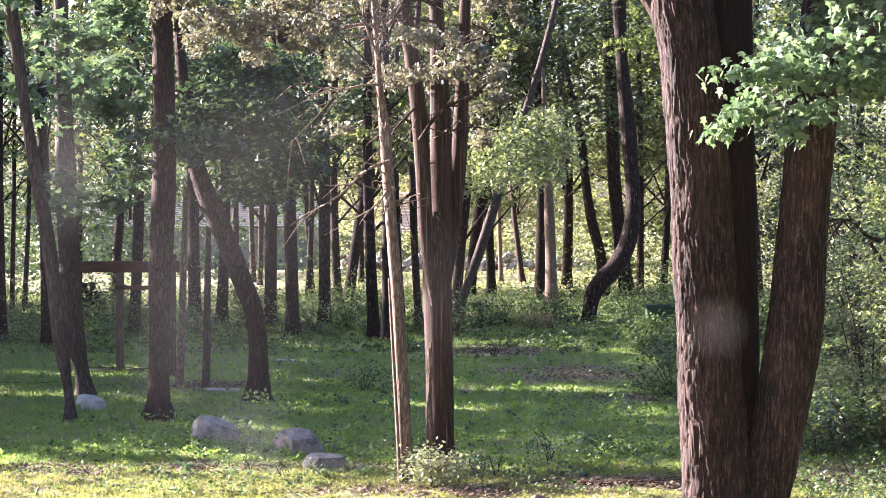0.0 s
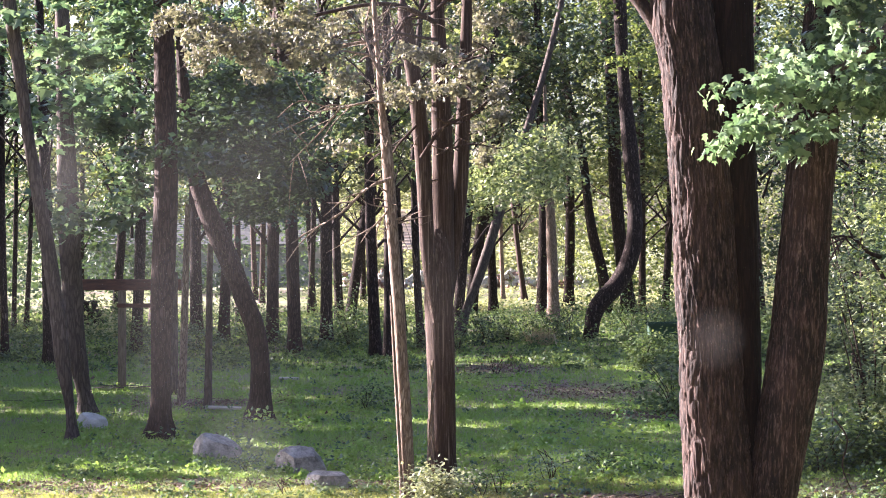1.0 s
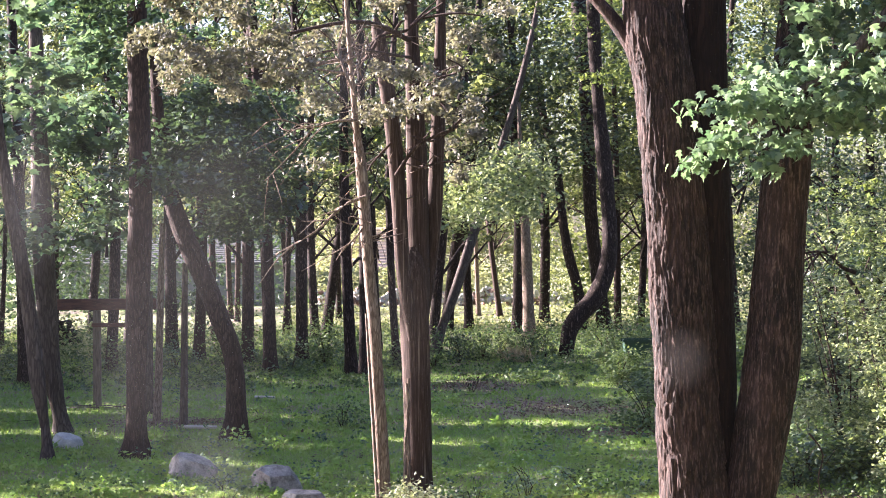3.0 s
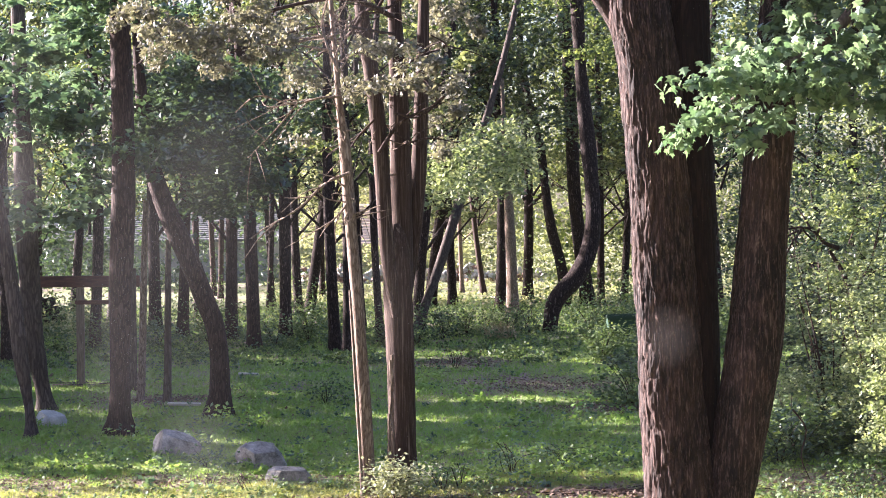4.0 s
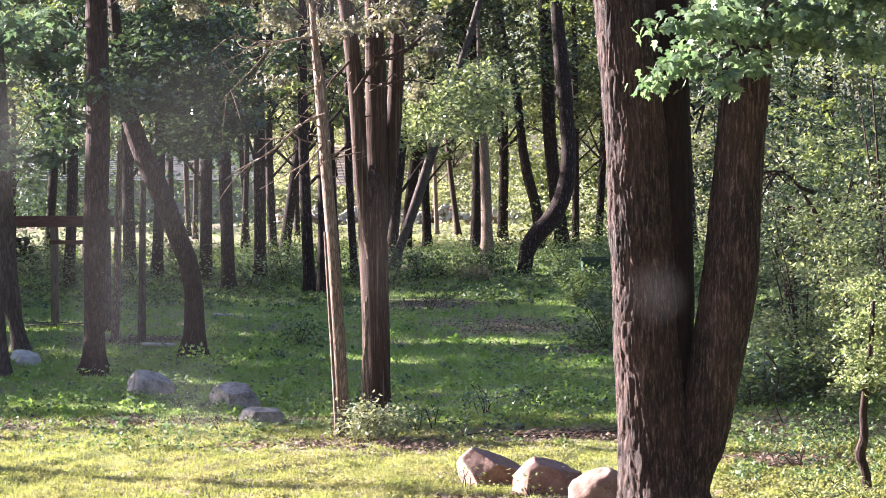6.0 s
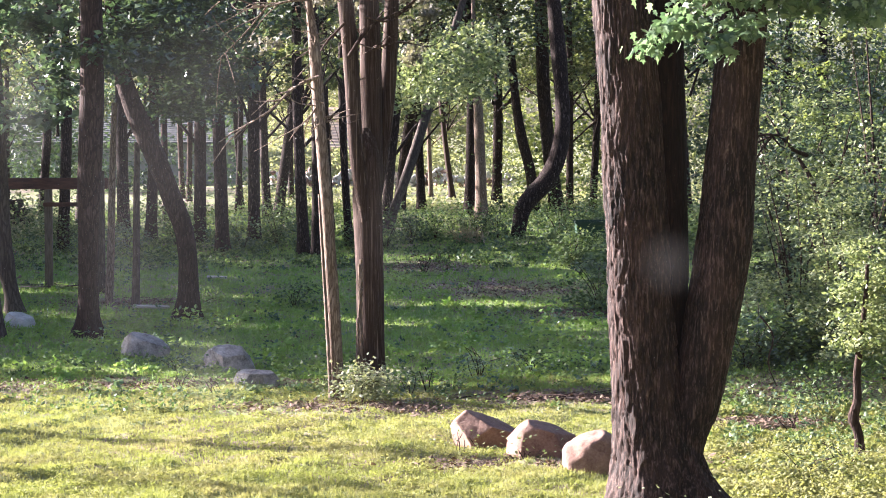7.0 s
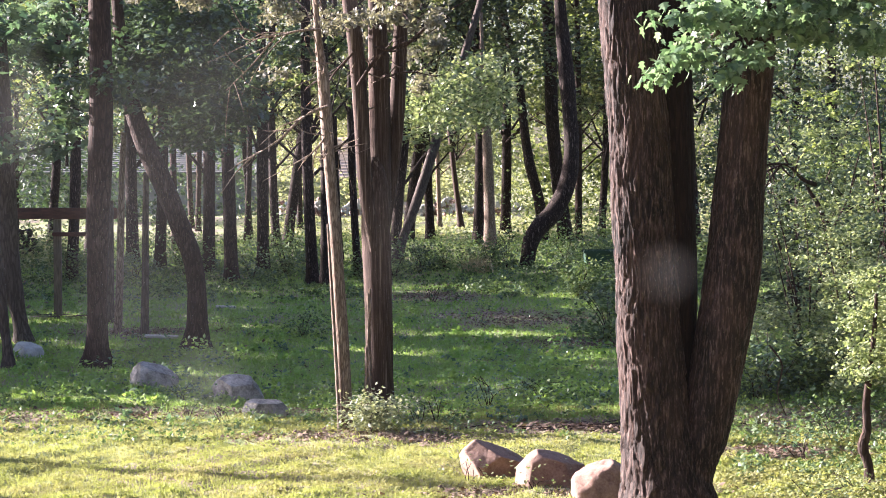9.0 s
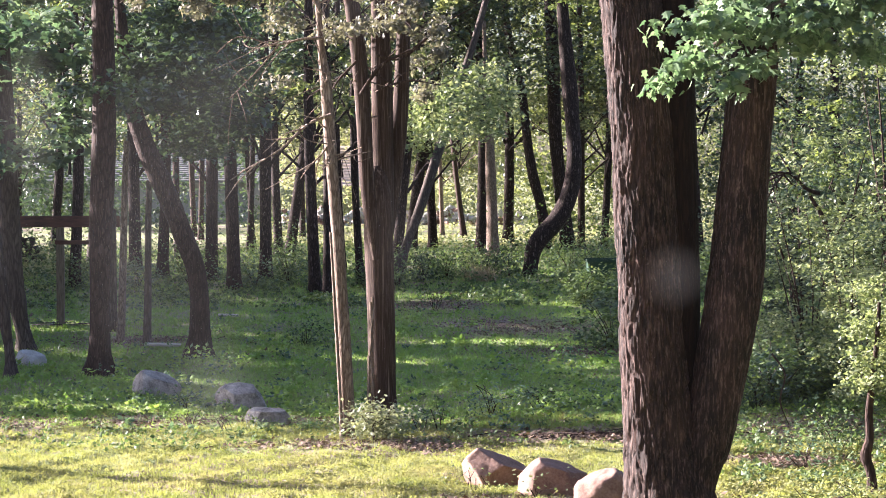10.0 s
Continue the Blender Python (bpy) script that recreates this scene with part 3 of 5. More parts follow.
# the three-stemmed tree at the lawn's edge
def lawn_edge_tree(x, y):
    """Three stems on one root: two grown together, the third leaning away; plates of bark on each."""
    rng = np.random.default_rng(1)
    top = tagged(new("tree"), "large three-stemmed hardwood with dark shaggy bark at the lawn edge", "tree", "woodland trees")
    top.location = (x, y, 0)
    front = [(-0.09, -0.06, 0.52), (-0.13, 0.06, 0.46), (-0.165, 0.16, 0.405), (-0.20, 0.30, 0.345), (-0.225, 0.46, 0.305), (-0.265, 0.69, 0.265), (-0.305, 1.05, 0.235), (-0.342, 1.45, 0.222), (-0.355, 1.83, 0.212), (-0.387, 2.41, 0.212), (-0.407, 2.87, 0.202), (-0.431, 3.18, 0.200), (-0.452, 3.49, 0.203), (-0.477, 3.76, 0.198), (-0.545, 4.15, 0.207), (-0.565, 4.38, 0.190), (-0.601, 5.12, 0.17), (-0.639, 6.48, 0.116)]
    dark = [(-0.06, 0.10, 0.20), (-0.075, 0.45, 0.190), (-0.100, 0.69, 0.185), (-0.135, 1.05, 0.170), (-0.147, 1.45, 0.168), (-0.150, 1.83, 0.168), (-0.165, 2.41, 0.165), (-0.183, 2.99, 0.163), (-0.190, 3.57, 0.163), (-0.195, 4.15, 0.156), (-0.140, 5.12, 0.12), (-0.058, 6.48, 0.07)]
    lean = [(-0.10, 0.10, 0.16), (-0.089, 0.30, 0.155), (-0.058, 0.511, 0.168), (0.019, 0.736, 0.178), (0.096, 1.053, 0.178), (0.166, 1.441, 0.190), (0.232, 1.828, 0.194), (0.279, 2.409, 0.178), (0.317, 2.874, 0.167), (0.352, 3.261, 0.163), (0.391, 3.764, 0.139), (0.414, 4.152, 0.12), (0.476, 5.12, 0.097), (0.6, 6.475, 0.062)]
    fork = [(-0.60, 3.86, 0.075), (-0.700, 4.06, 0.066), (-0.855, 4.28, 0.058), (-1.046, 4.5, 0.05), (-1.375, 5.12, 0.039)]
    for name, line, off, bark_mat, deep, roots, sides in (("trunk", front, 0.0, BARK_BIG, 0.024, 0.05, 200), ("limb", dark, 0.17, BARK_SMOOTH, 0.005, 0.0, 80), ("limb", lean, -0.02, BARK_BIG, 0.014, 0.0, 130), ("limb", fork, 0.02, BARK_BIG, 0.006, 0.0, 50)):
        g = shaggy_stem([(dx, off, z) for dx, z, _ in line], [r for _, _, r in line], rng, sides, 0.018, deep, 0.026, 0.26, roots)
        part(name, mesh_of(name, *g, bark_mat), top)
    return top


lawn_edge_tree(2.173, 15.62)
# maple bough hanging in front of it
maple_bough = tree(3.163, 14.90, 'leafy maple bough with fresh green lobed leaves', BARK_GREY, LEAF_MAPLE, 0.067, seed=2,
    stems=[[(-0.0, 4.306, 0.044), (-0.185, 4.084, 0.041), (-0.407, 3.862, 0.033), (-0.702, 3.678, 0.026), (-0.924, 3.53, 0.018), (-1.109, 3.419, 0.011)]],
    crown=[(2.76, 14.9, 3.75, 0.26, 0.5, 0.26, 200), (2.46, 14.9, 3.66, 0.22, 0.4, 0.17, 150), (2.22, 14.8, 3.6, 0.17, 0.35, 0.15, 110), (2.07, 14.9, 3.68, 0.12, 0.3, 0.09, 50), (1.83, 14.75, 3.6, 0.12, 0.2, 0.04, 34), (1.8, 14.8, 3.25, 0.11, 0.15, 0.04, 32), (1.93, 14.8, 3.32, 0.1, 0.15, 0.05, 36), (2.05, 14.9, 3.42, 0.13, 0.3, 0.07, 60), (2.25, 14.8, 3.21, 0.07, 0.2, 0.08, 40), (2.36, 14.85, 3.36, 0.1, 0.2, 0.08, 44), (3.05, 14.9, 3.79, 0.3, 0.6, 0.41, 300), (2.62, 15.2, 3.96, 0.23, 0.4, 0.15, 130), (2.83, 15.1, 3.45, 0.17, 0.3, 0.11, 70), (2.29, 15.0, 3.8, 0.17, 0.3, 0.11, 60), (2.53, 14.9, 3.4, 0.11, 0.2, 0.05, 30), (2.95, 15.0, 4.22, 0.35, 0.5, 0.22, 240), (2.55, 15.1, 4.18, 0.16, 0.4, 0.14, 70), (3.40, 15.0, 3.95, 0.28, 0.5, 0.32, 240), (3.30, 15.0, 3.50, 0.22, 0.4, 0.16, 110), (3.45, 15.2, 4.40, 0.35, 0.6, 0.25, 200), (2.70, 15.0, 4.55, 0.4, 0.6, 0.2, 160)],
    lobed=True, more=0.85, singles=290)
# the pair of cedars in the middle of the view
cedar_thin = tree(-0.372, 22.75, 'slender pale-barked cedar with bare dead twigs on its trunk', BARK_PALE, LEAF_CEDAR, 0.050, seed=3,
    stems=[[(-0.0, -0.028, 0.085), (-0.006, 0.31, 0.073), (-0.029, 0.875, 0.068), (-0.062, 1.439, 0.062), (-0.096, 2.003, 0.062), (-0.141, 2.567, 0.059), (-0.181, 3.131, 0.062), (-0.215, 3.583, 0.056), (-0.254, 3.893, 0.037), (-0.282, 4.26, 0.028), (-0.322, 4.824, 0.025), (-0.373, 5.67, 0.02)],
           [(-0.055, -0.03, 0.020), (-0.070, 0.30, 0.019), (-0.100, 0.875, 0.018), (-0.135, 1.50, 0.016), (-0.165, 2.05, 0.012)]],
    back=(0, -0.09),
    branches=[([(-0.527, 22.6, 3.212), (-0.723, 22.6, 3.1), (-1.031, 22.6, 2.876), (-1.451, 22.6, 2.635)], 0.0196, 0.0067),
              ([(-0.563, 22.7, 3.513), (-0.63, 22.7, 3.609), (-0.675, 22.7, 3.665)], 0.0169, 0.0056),
              ([(-0.529, 22.7, 2.95), (-0.642, 22.7, 2.821), (-0.811, 22.7, 2.652)], 0.0141, 0.0056),
              ([(-0.628, 22.6, 4.221), (-0.751, 22.6, 4.473), (-0.807, 22.6, 4.697), (-0.773, 22.6, 4.922)], 0.0168, 0.0067),
              ([(-0.675, 22.7, 4.566), (-0.867, 22.7, 4.582), (-1.036, 22.7, 4.526), (-1.261, 22.7, 4.492), (-1.599, 22.7, 4.526)], 0.0197, 0.0056),
              ([(-0.603, 22.5, 3.963), (-0.803, 22.5, 3.963), (-1.082, 22.5, 3.879), (-1.473, 22.5, 3.963), (-1.696, 22.5, 3.796)], 0.0145, 0.0045),
              ([(-0.65, 22.6, 4.417), (-0.975, 22.6, 4.462), (-1.367, 22.6, 4.529)], 0.014, 0.0045),
              ([(-1.027, 22.5, 3.907), (-1.25, 22.5, 3.656), (-1.529, 22.5, 3.405)], 0.01, 0.0039)],
    crown=[(-1.0, 21.9, 4.15, 0.33, 0.4, 0.16, 110), (-1.32, 21.8, 4.41, 0.38, 0.5, 0.19, 240), (-0.94, 23.0, 4.79, 0.29, 0.6, 0.23, 100), (-0.55, 23.6, 4.03, 0.2, 0.4, 0.29, 50), (-1.1, 22.9, 3.62, 0.23, 0.4, 0.12, 30)],
    spray=True, stubs=[(0, 2.2, 5.4, 24)])
cedar = tree(-0.018, 23.75, 'two-stemmed red cedar with peeling reddish bark', BARK_RED, LEAF_CEDAR, 0.050, seed=4,
    stems=[[(0.0, -0.059, 0.212), (0.0, 0.029, 0.177), (0.0, 0.206, 0.15), (-0.011, 0.795, 0.147), (-0.023, 1.384, 0.15), (-0.041, 1.973, 0.153), (-0.047, 2.327, 0.141), (-0.053, 2.562, 0.112), (-0.059, 2.709, 0.047)],
           [(-0.064, 1.738, 0.047), (-0.106, 2.091, 0.077), (-0.153, 2.444, 0.077), (-0.17, 2.68, 0.077), (-0.194, 3.151, 0.08), (-0.235, 3.74, 0.082), (-0.306, 4.329, 0.08), (-0.377, 4.8, 0.071), (-0.412, 5.036, 0.053), (-0.424, 5.095, 0.018)],
           [(-0.017, 1.738, 0.059), (0.0, 2.091, 0.112), (0.0, 2.562, 0.115), (0.0, 3.151, 0.112), (-0.011, 3.74, 0.106), (-0.029, 4.329, 0.088), (-0.053, 4.918, 0.071), (-0.064, 5.389, 0.065), (-0.076, 6.391, 0.041)],
           [(0.006, 1.502, 0.047), (0.042, 1.973, 0.065), (0.095, 2.385, 0.077), (0.177, 3.151, 0.082), (0.206, 3.74, 0.077), (0.242, 4.624, 0.065), (0.265, 5.507, 0.041)]],
    back=(0, -0.12, 0.08, 0.22),
    branches=[([(-0.245, 23.5, 3.438), (-0.023, 23.5, 3.729), (0.326, 23.5, 3.962), (0.676, 23.5, 4.253)], 0.0233, 0.007),
              ([(-0.489, 23.5, 4.778), (-0.344, 23.5, 4.894), (-0.14, 23.5, 4.964), (0.093, 23.5, 5.127)], 0.0291, 0.0117),
              ([(-0.07, 23.5, 4.282), (0.21, 23.5, 4.399), (0.443, 23.5, 4.574), (0.268, 23.5, 4.661)], 0.0175, 0.0058),
              ([(-0.081, 23.4, 3.84), (0.151, 23.4, 3.782), (0.354, 23.4, 4.014), (0.296, 23.4, 4.073)], 0.0145, 0.0046),
              ([(-0.286, 23.5, 3.787), (-0.489, 23.5, 3.525), (-0.606, 23.5, 3.379)], 0.0146, 0.0058),
              ([(-0.418, 23.4, 4.827), (-0.545, 23.4, 4.653), (-0.708, 23.4, 4.595)], 0.0232, 0.0116),
              ([(-0.047, 23.5, 3.496), (0.268, 23.5, 3.641), (0.559, 23.5, 3.525)], 0.014, 0.0047),
              ([(-0.082, 23.6, 4.845), (-0.483, 23.18, 4.979), (-1.264, 22.75, 4.824), (-1.96, 22.33, 4.562), (-2.302, 21.9, 4.363)], 0.0293, 0.0059),
              ([(-0.082, 23.6, 4.67), (-0.758, 22.8, 4.715), (-1.658, 22.0, 4.316)], 0.0176, 0.0059)],
    crown=[(-2.44, 21.7, 4.64, 0.31, 0.5, 0.17, 330), (-1.96, 21.7, 4.48, 0.38, 0.5, 0.23, 420), (-1.72, 21.7, 4.24, 0.17, 0.35, 0.12, 110), (-2.35, 21.6, 4.26, 0.12, 0.3, 0.12, 100), (-1.43, 21.8, 4.63, 0.41, 0.5, 0.19, 330), (-1.97, 21.8, 5.06, 0.81, 0.6, 0.22, 520), (-0.62, 24.2, 5.38, 0.84, 0.8, 0.24, 260), (0.16, 24.3, 4.31, 0.3, 0.6, 0.3, 150), (0.43, 24.3, 3.89, 0.3, 0.6, 0.24, 150), (-0.27, 24.3, 3.98, 0.21, 0.4, 0.21, 60), (0.34, 24.5, 4.87, 0.36, 0.7, 0.33, 220), (0.7, 24.5, 5.05, 0.36, 0.8, 0.43, 230), (0.52, 24.3, 3.55, 0.21, 0.5, 0.13, 70), (-0.98, 24.0, 4.94, 0.36, 0.6, 0.24, 130), (-0.39, 22.7, 4.09, 0.28, 0.3, 0.15, 130), (0.03, 23.0, 4.16, 0.29, 0.3, 0.17, 150), (0.44, 23.2, 4.26, 0.29, 0.4, 0.23, 190), (-0.22, 22.8, 4.49, 0.34, 0.4, 0.17, 180)],
    spray=True, ridge=0.008, stubs=[(1, 3.0, 5.6, 14), (2, 3.0, 5.6, 14)])
for x0, x1, z0, z1, lean in ((-0.178, -0.135, 0.14, 0.74, 0.012), (-0.124, -0.082, 0.12, 1.35, -0.014), (-0.160, -0.130, 0.66, 1.30, 0.02)):
    bm = bmesh.new()
    rows = []
    for k in range(9):
        u = k / 8
        z = z0 + (z1 - z0) * u
        w = (x1 - x0) / 2 * (0.55 + 0.45 * math.sin(math.pi * (0.15 + 0.7 * u))) * (1 + 0.12 * math.sin(k * 2.3 + z0 * 9))
        c = (x0 + x1) / 2 + lean * math.sin(u * 2.6)
        out = -0.155 + 0.5 * (c + 0.05) ** 2 - 0.018 * math.sin(u * 5.0) ** 2
        rows.append([bm.verts.new((c + dx * w, out + dy, z)) for dx, dy in ((-1, 0.004), (0, -0.008), (1, 0.004), (0, 0.012))])
    for p0, p1 in zip(rows, rows[1:]):
        for k in range(4):
            bm.faces.new((p0[k], p0[(k + 1) % 4], p1[(k + 1) % 4], p1[k]))
    bm.faces.new(rows[0][::-1])
    bm.faces.new(rows[-1])
    me = bpy.data.meshes.new("bark_strip")
    bm.to_mesh(me)
    bm.free()
    me.materials.append(BARK_PALE)
    part("bark_strip", me, cedar, "pale strip of peeled bark")
part("root", mesh_of("root", *tube([(-0.20, -0.26, 0.10), (-0.15, -0.27, 0.20), (-0.08, -0.25, 0.235), (-0.02, -0.20, 0.16)], [0.035, 0.042, 0.040, 0.03], 12, 0.02, 0.004, np.random.default_rng(5)), BARK_PALE), cedar, "pale root knob at the foot of the trunk")
# trees of the woodland's near edge
tree(-4.781, 29.21, 'leaning slim maple with grey bark', BARK_GREY, LEAF_FRESH, 0.15, seed=5,
    stems=[[(0.0, -0.051, 0.138), (0.0, 0.072, 0.101), (-0.13, 1.086, 0.101), (-0.21, 1.811, 0.094), (-0.318, 2.535, 0.091), (-0.449, 3.259, 0.083), (-0.565, 3.984, 0.072), (-0.659, 4.708, 0.08), (-0.767, 5.432, 0.087), (-0.84, 6.157, 0.072), (-0.97, 7.605, 0.058)]],
    crown=[(-5.61, 30, 5.06, 0.67, 1.5, 0.89, 420), (-5.68, 30, 5.95, 0.89, 1.5, 0.45, 350)], broad=True)
tree(-5.293, 33.78, 'straight grey-barked maple with leafy crown', BARK_GREY, LEAF_FRESH, 0.15, seed=6,
    stems=[[(0.0, -0.05, 0.201), (-0.017, 0.084, 0.151), (-0.159, 0.837, 0.142), (-0.226, 1.675, 0.147), (-0.268, 2.513, 0.159), (-0.301, 3.35, 0.151), (-0.327, 4.188, 0.126), (-0.369, 5.863, 0.101), (-0.394, 7.119, 0.075), (-0.436, 8.794, 0.05)]],
    crown=[(-4.86, 33, 5.3, 0.74, 2, 0.74, 620), (-5.52, 33.5, 4.42, 0.58, 1.5, 0.5, 330), (-4.67, 34, 4.37, 0.51, 2, 0.51, 260), (-5.19, 33, 3.09, 0.41, 1.5, 0.33, 120), (-4.86, 33, 6.28, 0.98, 2, 0.41, 400), (-4.54, 34, 3.1, 0.38, 2, 0.51, 200)], broad=True)
tree(-3.715, 29.61, 'sturdy oak with brown bark and flared base', BARK_BROWN, LEAF_SHADE, 0.11, seed=7,
    stems=[[(-0.0, -0.088, 0.264), (-0.0, 0.022, 0.198), (-0.0, 0.184, 0.154), (0.014, 0.404, 0.136), (0.029, 1.065, 0.132), (0.044, 1.799, 0.147), (0.073, 2.533, 0.154), (0.095, 3.267, 0.151), (0.095, 4.002, 0.14), (0.08, 4.736, 0.136), (0.066, 5.47, 0.132), (0.051, 6.572, 0.117), (0.014, 8.407, 0.073)]],
    crown=[(-3.43, 30.5, 3.81, 0.45, 1.5, 0.53, 240), (-3.6, 30, 5.8, 0.89, 2, 0.45, 400), (-4.11, 30.5, 3.44, 0.34, 1, 0.38, 120)],
    flare=0.12, more=1.5)
tree(-2.648, 32.26, 'leaning tree with a crooked brown trunk', BARK_BROWN, LEAF_SHADE, 0.11, seed=8,
    stems=[[(-0.0, -0.056, 0.264), (-0.0, 0.08, 0.208), (0.024, 0.28, 0.16), (0.032, 0.6, 0.14), (0.024, 0.92, 0.132), (-0.016, 1.24, 0.136), (-0.184, 1.72, 0.144), (-0.336, 2.12, 0.148), (-0.504, 2.52, 0.152), (-0.68, 2.92, 0.144), (-0.824, 3.32, 0.128), (-0.944, 3.88, 0.104), (-1.048, 4.76, 0.08), (-1.104, 5.72, 0.056)]],
    crown=[(-3.14, 33, 4.07, 0.74, 2, 0.65, 700), (-2.65, 34, 3.61, 0.76, 2, 0.59, 600), (-3.57, 34, 4.87, 0.67, 2, 0.51, 420), (-2.29, 35, 4.42, 0.61, 2, 0.61, 380), (-2.99, 35, 3.11, 0.69, 2, 0.35, 240), (-2.9, 35, 4.94, 0.95, 2, 0.43, 520)],
    flare=0.06, more=2.2)
tree(-4.09, 35.32, 'thin straight sapling trunk', BARK_PALE, LEAF_SHADE, 0.1, seed=9,
    stems=[[(-0.0, 0.0, 0.07), (0.035, 0.753, 0.061), (0.061, 1.629, 0.057), (0.088, 2.505, 0.048), (0.114, 3.118, 0.044)]])
tree(-3.596, 34.53, 'thin straight sapling trunk', BARK_GREY, LEAF_SHADE, 0.1, seed=10,
    stems=[[(-0.0, -0.017, 0.068), (0.017, 0.796, 0.056), (0.026, 1.653, 0.051), (0.043, 2.509, 0.043)]])
tree(-4.476, 37.53, 'thin straight sapling trunk', BARK_GREY, LEAF_SHADE, 0.1, seed=11,
    stems=[[(0.0, 0.0, 0.084), (0.009, 1.005, 0.065), (0.019, 2.029, 0.056)]])
# trees of the middle distance
curved_tree = tree(3.573, 56.29, 'tree with a strongly curved dark trunk', BARK_DARK, LEAF_MID, 0.12, seed=12,
    stems=[[(0.0, -0.056, 0.209), (0.042, 0.237, 0.181), (0.14, 0.726, 0.209), (0.349, 1.033, 0.223), (0.656, 1.354, 0.223), (0.908, 1.773, 0.223), (1.089, 2.401, 0.209), (1.131, 3.099, 0.188), (1.089, 3.797, 0.181), (1.033, 4.495, 0.195), (0.963, 5.193, 0.181), (0.838, 6.588, 0.14), (0.768, 7.984, 0.168), (0.698, 10.078, 0.126)]],
    crown=[(4.89, 57, 7.2, 0.85, 3, 1.13, 420), (3.9, 57, 8.62, 1.41, 3, 0.71, 400)])
tree(6.025, 74.54, 'tall forked tree with wavy stems', BARK_DARK, LEAF_MID, 0.13, seed=13,
    stems=[[(0.0, -0.037, 0.351), (-0.037, 0.462, 0.259), (-0.221, 1.756, 0.222), (-0.443, 4.159, 0.213), (-0.499, 6.007, 0.213), (-0.591, 7.855, 0.203), (-0.72, 9.703, 0.24), (-0.831, 12.476, 0.222)],
           [(-0.739, -0.037, 0.222), (-0.794, 0.832, 0.185), (-0.924, 1.571, 0.166), (-1.127, 2.31, 0.166), (-1.293, 3.234, 0.148), (-1.404, 4.159, 0.139), (-1.497, 5.083, 0.139), (-1.7, 6.007, 0.129), (-1.922, 6.931, 0.111), (-2.051, 7.855, 0.092), (-2.218, 9.703, 0.074)]],
    crown=[(4.31, 77, 8.79, 1.15, 4, 1.34, 420), (7.27, 78, 6.93, 0.97, 4, 1.74, 360), (5.84, 77, 10.7, 1.53, 4, 0.95, 300)])
tree(3.216, 67.55, 'dead standing trunk with pale grey bark', BARK_PALE, LEAF_SHADE, 0.1, seed=14,
    stems=[[(0.0, -0.084, 0.235), (0.0, 0.67, 0.184), (-0.05, 2.345, 0.159), (-0.101, 3.518, 0.134), (-0.218, 5.695, 0.067), (-0.251, 7.035, 0.05)]])
tree(0.353, 59.39, 'grey trunk leaning steeply', BARK_GREY, LEAF_SHADE, 0.1, seed=15,
    stems=[[(0.0, -0.059, 0.206), (0.103, 0.324, 0.147), (0.575, 1.649, 0.133), (1.061, 3.122, 0.125), (1.429, 4.3, 0.103), (2.018, 6.067, 0.088), (2.607, 8.276, 0.074), (3.049, 10.484, 0.059), (3.417, 12.693, 0.029)]])
# tall straight woodland trees: x, y, radius, lean over 5 m, bark
WOOD_TREES_NEAR = [
    (-8.09, 46.6, 0.127, -0.16, 0), (-9.4, 48.7, 0.085, 0.0, 0), (-1.21, 48.7, 0.097, -0.05, 0), (-1.49, 49.1, 0.122, 0.0, 0), (-3.33, 50.5, 0.15, -0.25, 1),
    (-6.99, 51.5, 0.128, -0.15, 0), (-0.55, 52.7, 0.092, 0.08, 0), (-4.14, 54.6, 0.149, 0.08, 1), (-2.87, 55.1, 0.15, -0.08, 0), (-5.47, 56.3, 0.14, -0.08, 1),
    (-6.54, 60.0, 0.164, -0.06, 0), (-1.09, 60.0, 0.089, 0.0, 0), (10.66, 60.0, 0.119, 0.15, 0), (12.15, 60.0, 0.134, -0.09, 0), (-12.12, 60.0, 0.119, 0.04, 0),
    (-11.7, 61.8, 0.069, 0.03, 0), (-11.55, 62.8, 0.07, -0.03, 0), (0.35, 64.3, 0.150, 0.70, 0), (-9.49, 65.5, 0.13, 0.06, 0),
]
WOOD_TREES_MID = [
    (-8.38, 65.5, 0.13, 0.03, 0), (9.11, 65.5, 0.146, -0.05, 0), (-6.1, 67.6, 0.101, 0.05, 1), (-3.22, 69.7, 0.138, 0.03, 0), (-2.96, 71.1, 0.165, 1.05, 0),
    (3.03, 71.1, 0.194, -0.07, 0), (-11.51, 72.1, 0.089, 0.05, 0), (-4.33, 73.0, 0.091, -0.11, 0), (0.85, 76.1, 0.195, 0.85, 0), (1.65, 77.2, 0.153, -0.19, 0),
    (-4.42, 77.2, 0.086, -0.15, 0), (8.63, 77.2, 0.153, 0.08, 0), (11.5, 77.2, 0.134, 0.11, 0), (4.45, 81.9, 0.183, -0.12, 0), (-6.95, 86.5, 0.107, 0.09, 1),
    (-3.09, 86.5, 0.107, -0.06, 0), (-7.5, 90.1, 0.112, 0.0, 1), (3.15, 90.1, 0.112, -0.31, 1), (2.34, 91.6, 0.091, 0.0, 2), (7.3, 75.6, 0.13, 0.05, 0), (6.6, 76.2, 0.12, -0.05, 1), (8.2, 75.2, 0.14, 0.12, 0),
]
for n, (x, y, r, lean, kind) in enumerate(WOOD_TREES_NEAR + WOOD_TREES_MID):
    wood_tree(x, y, r, lean, kind, 100 + n)
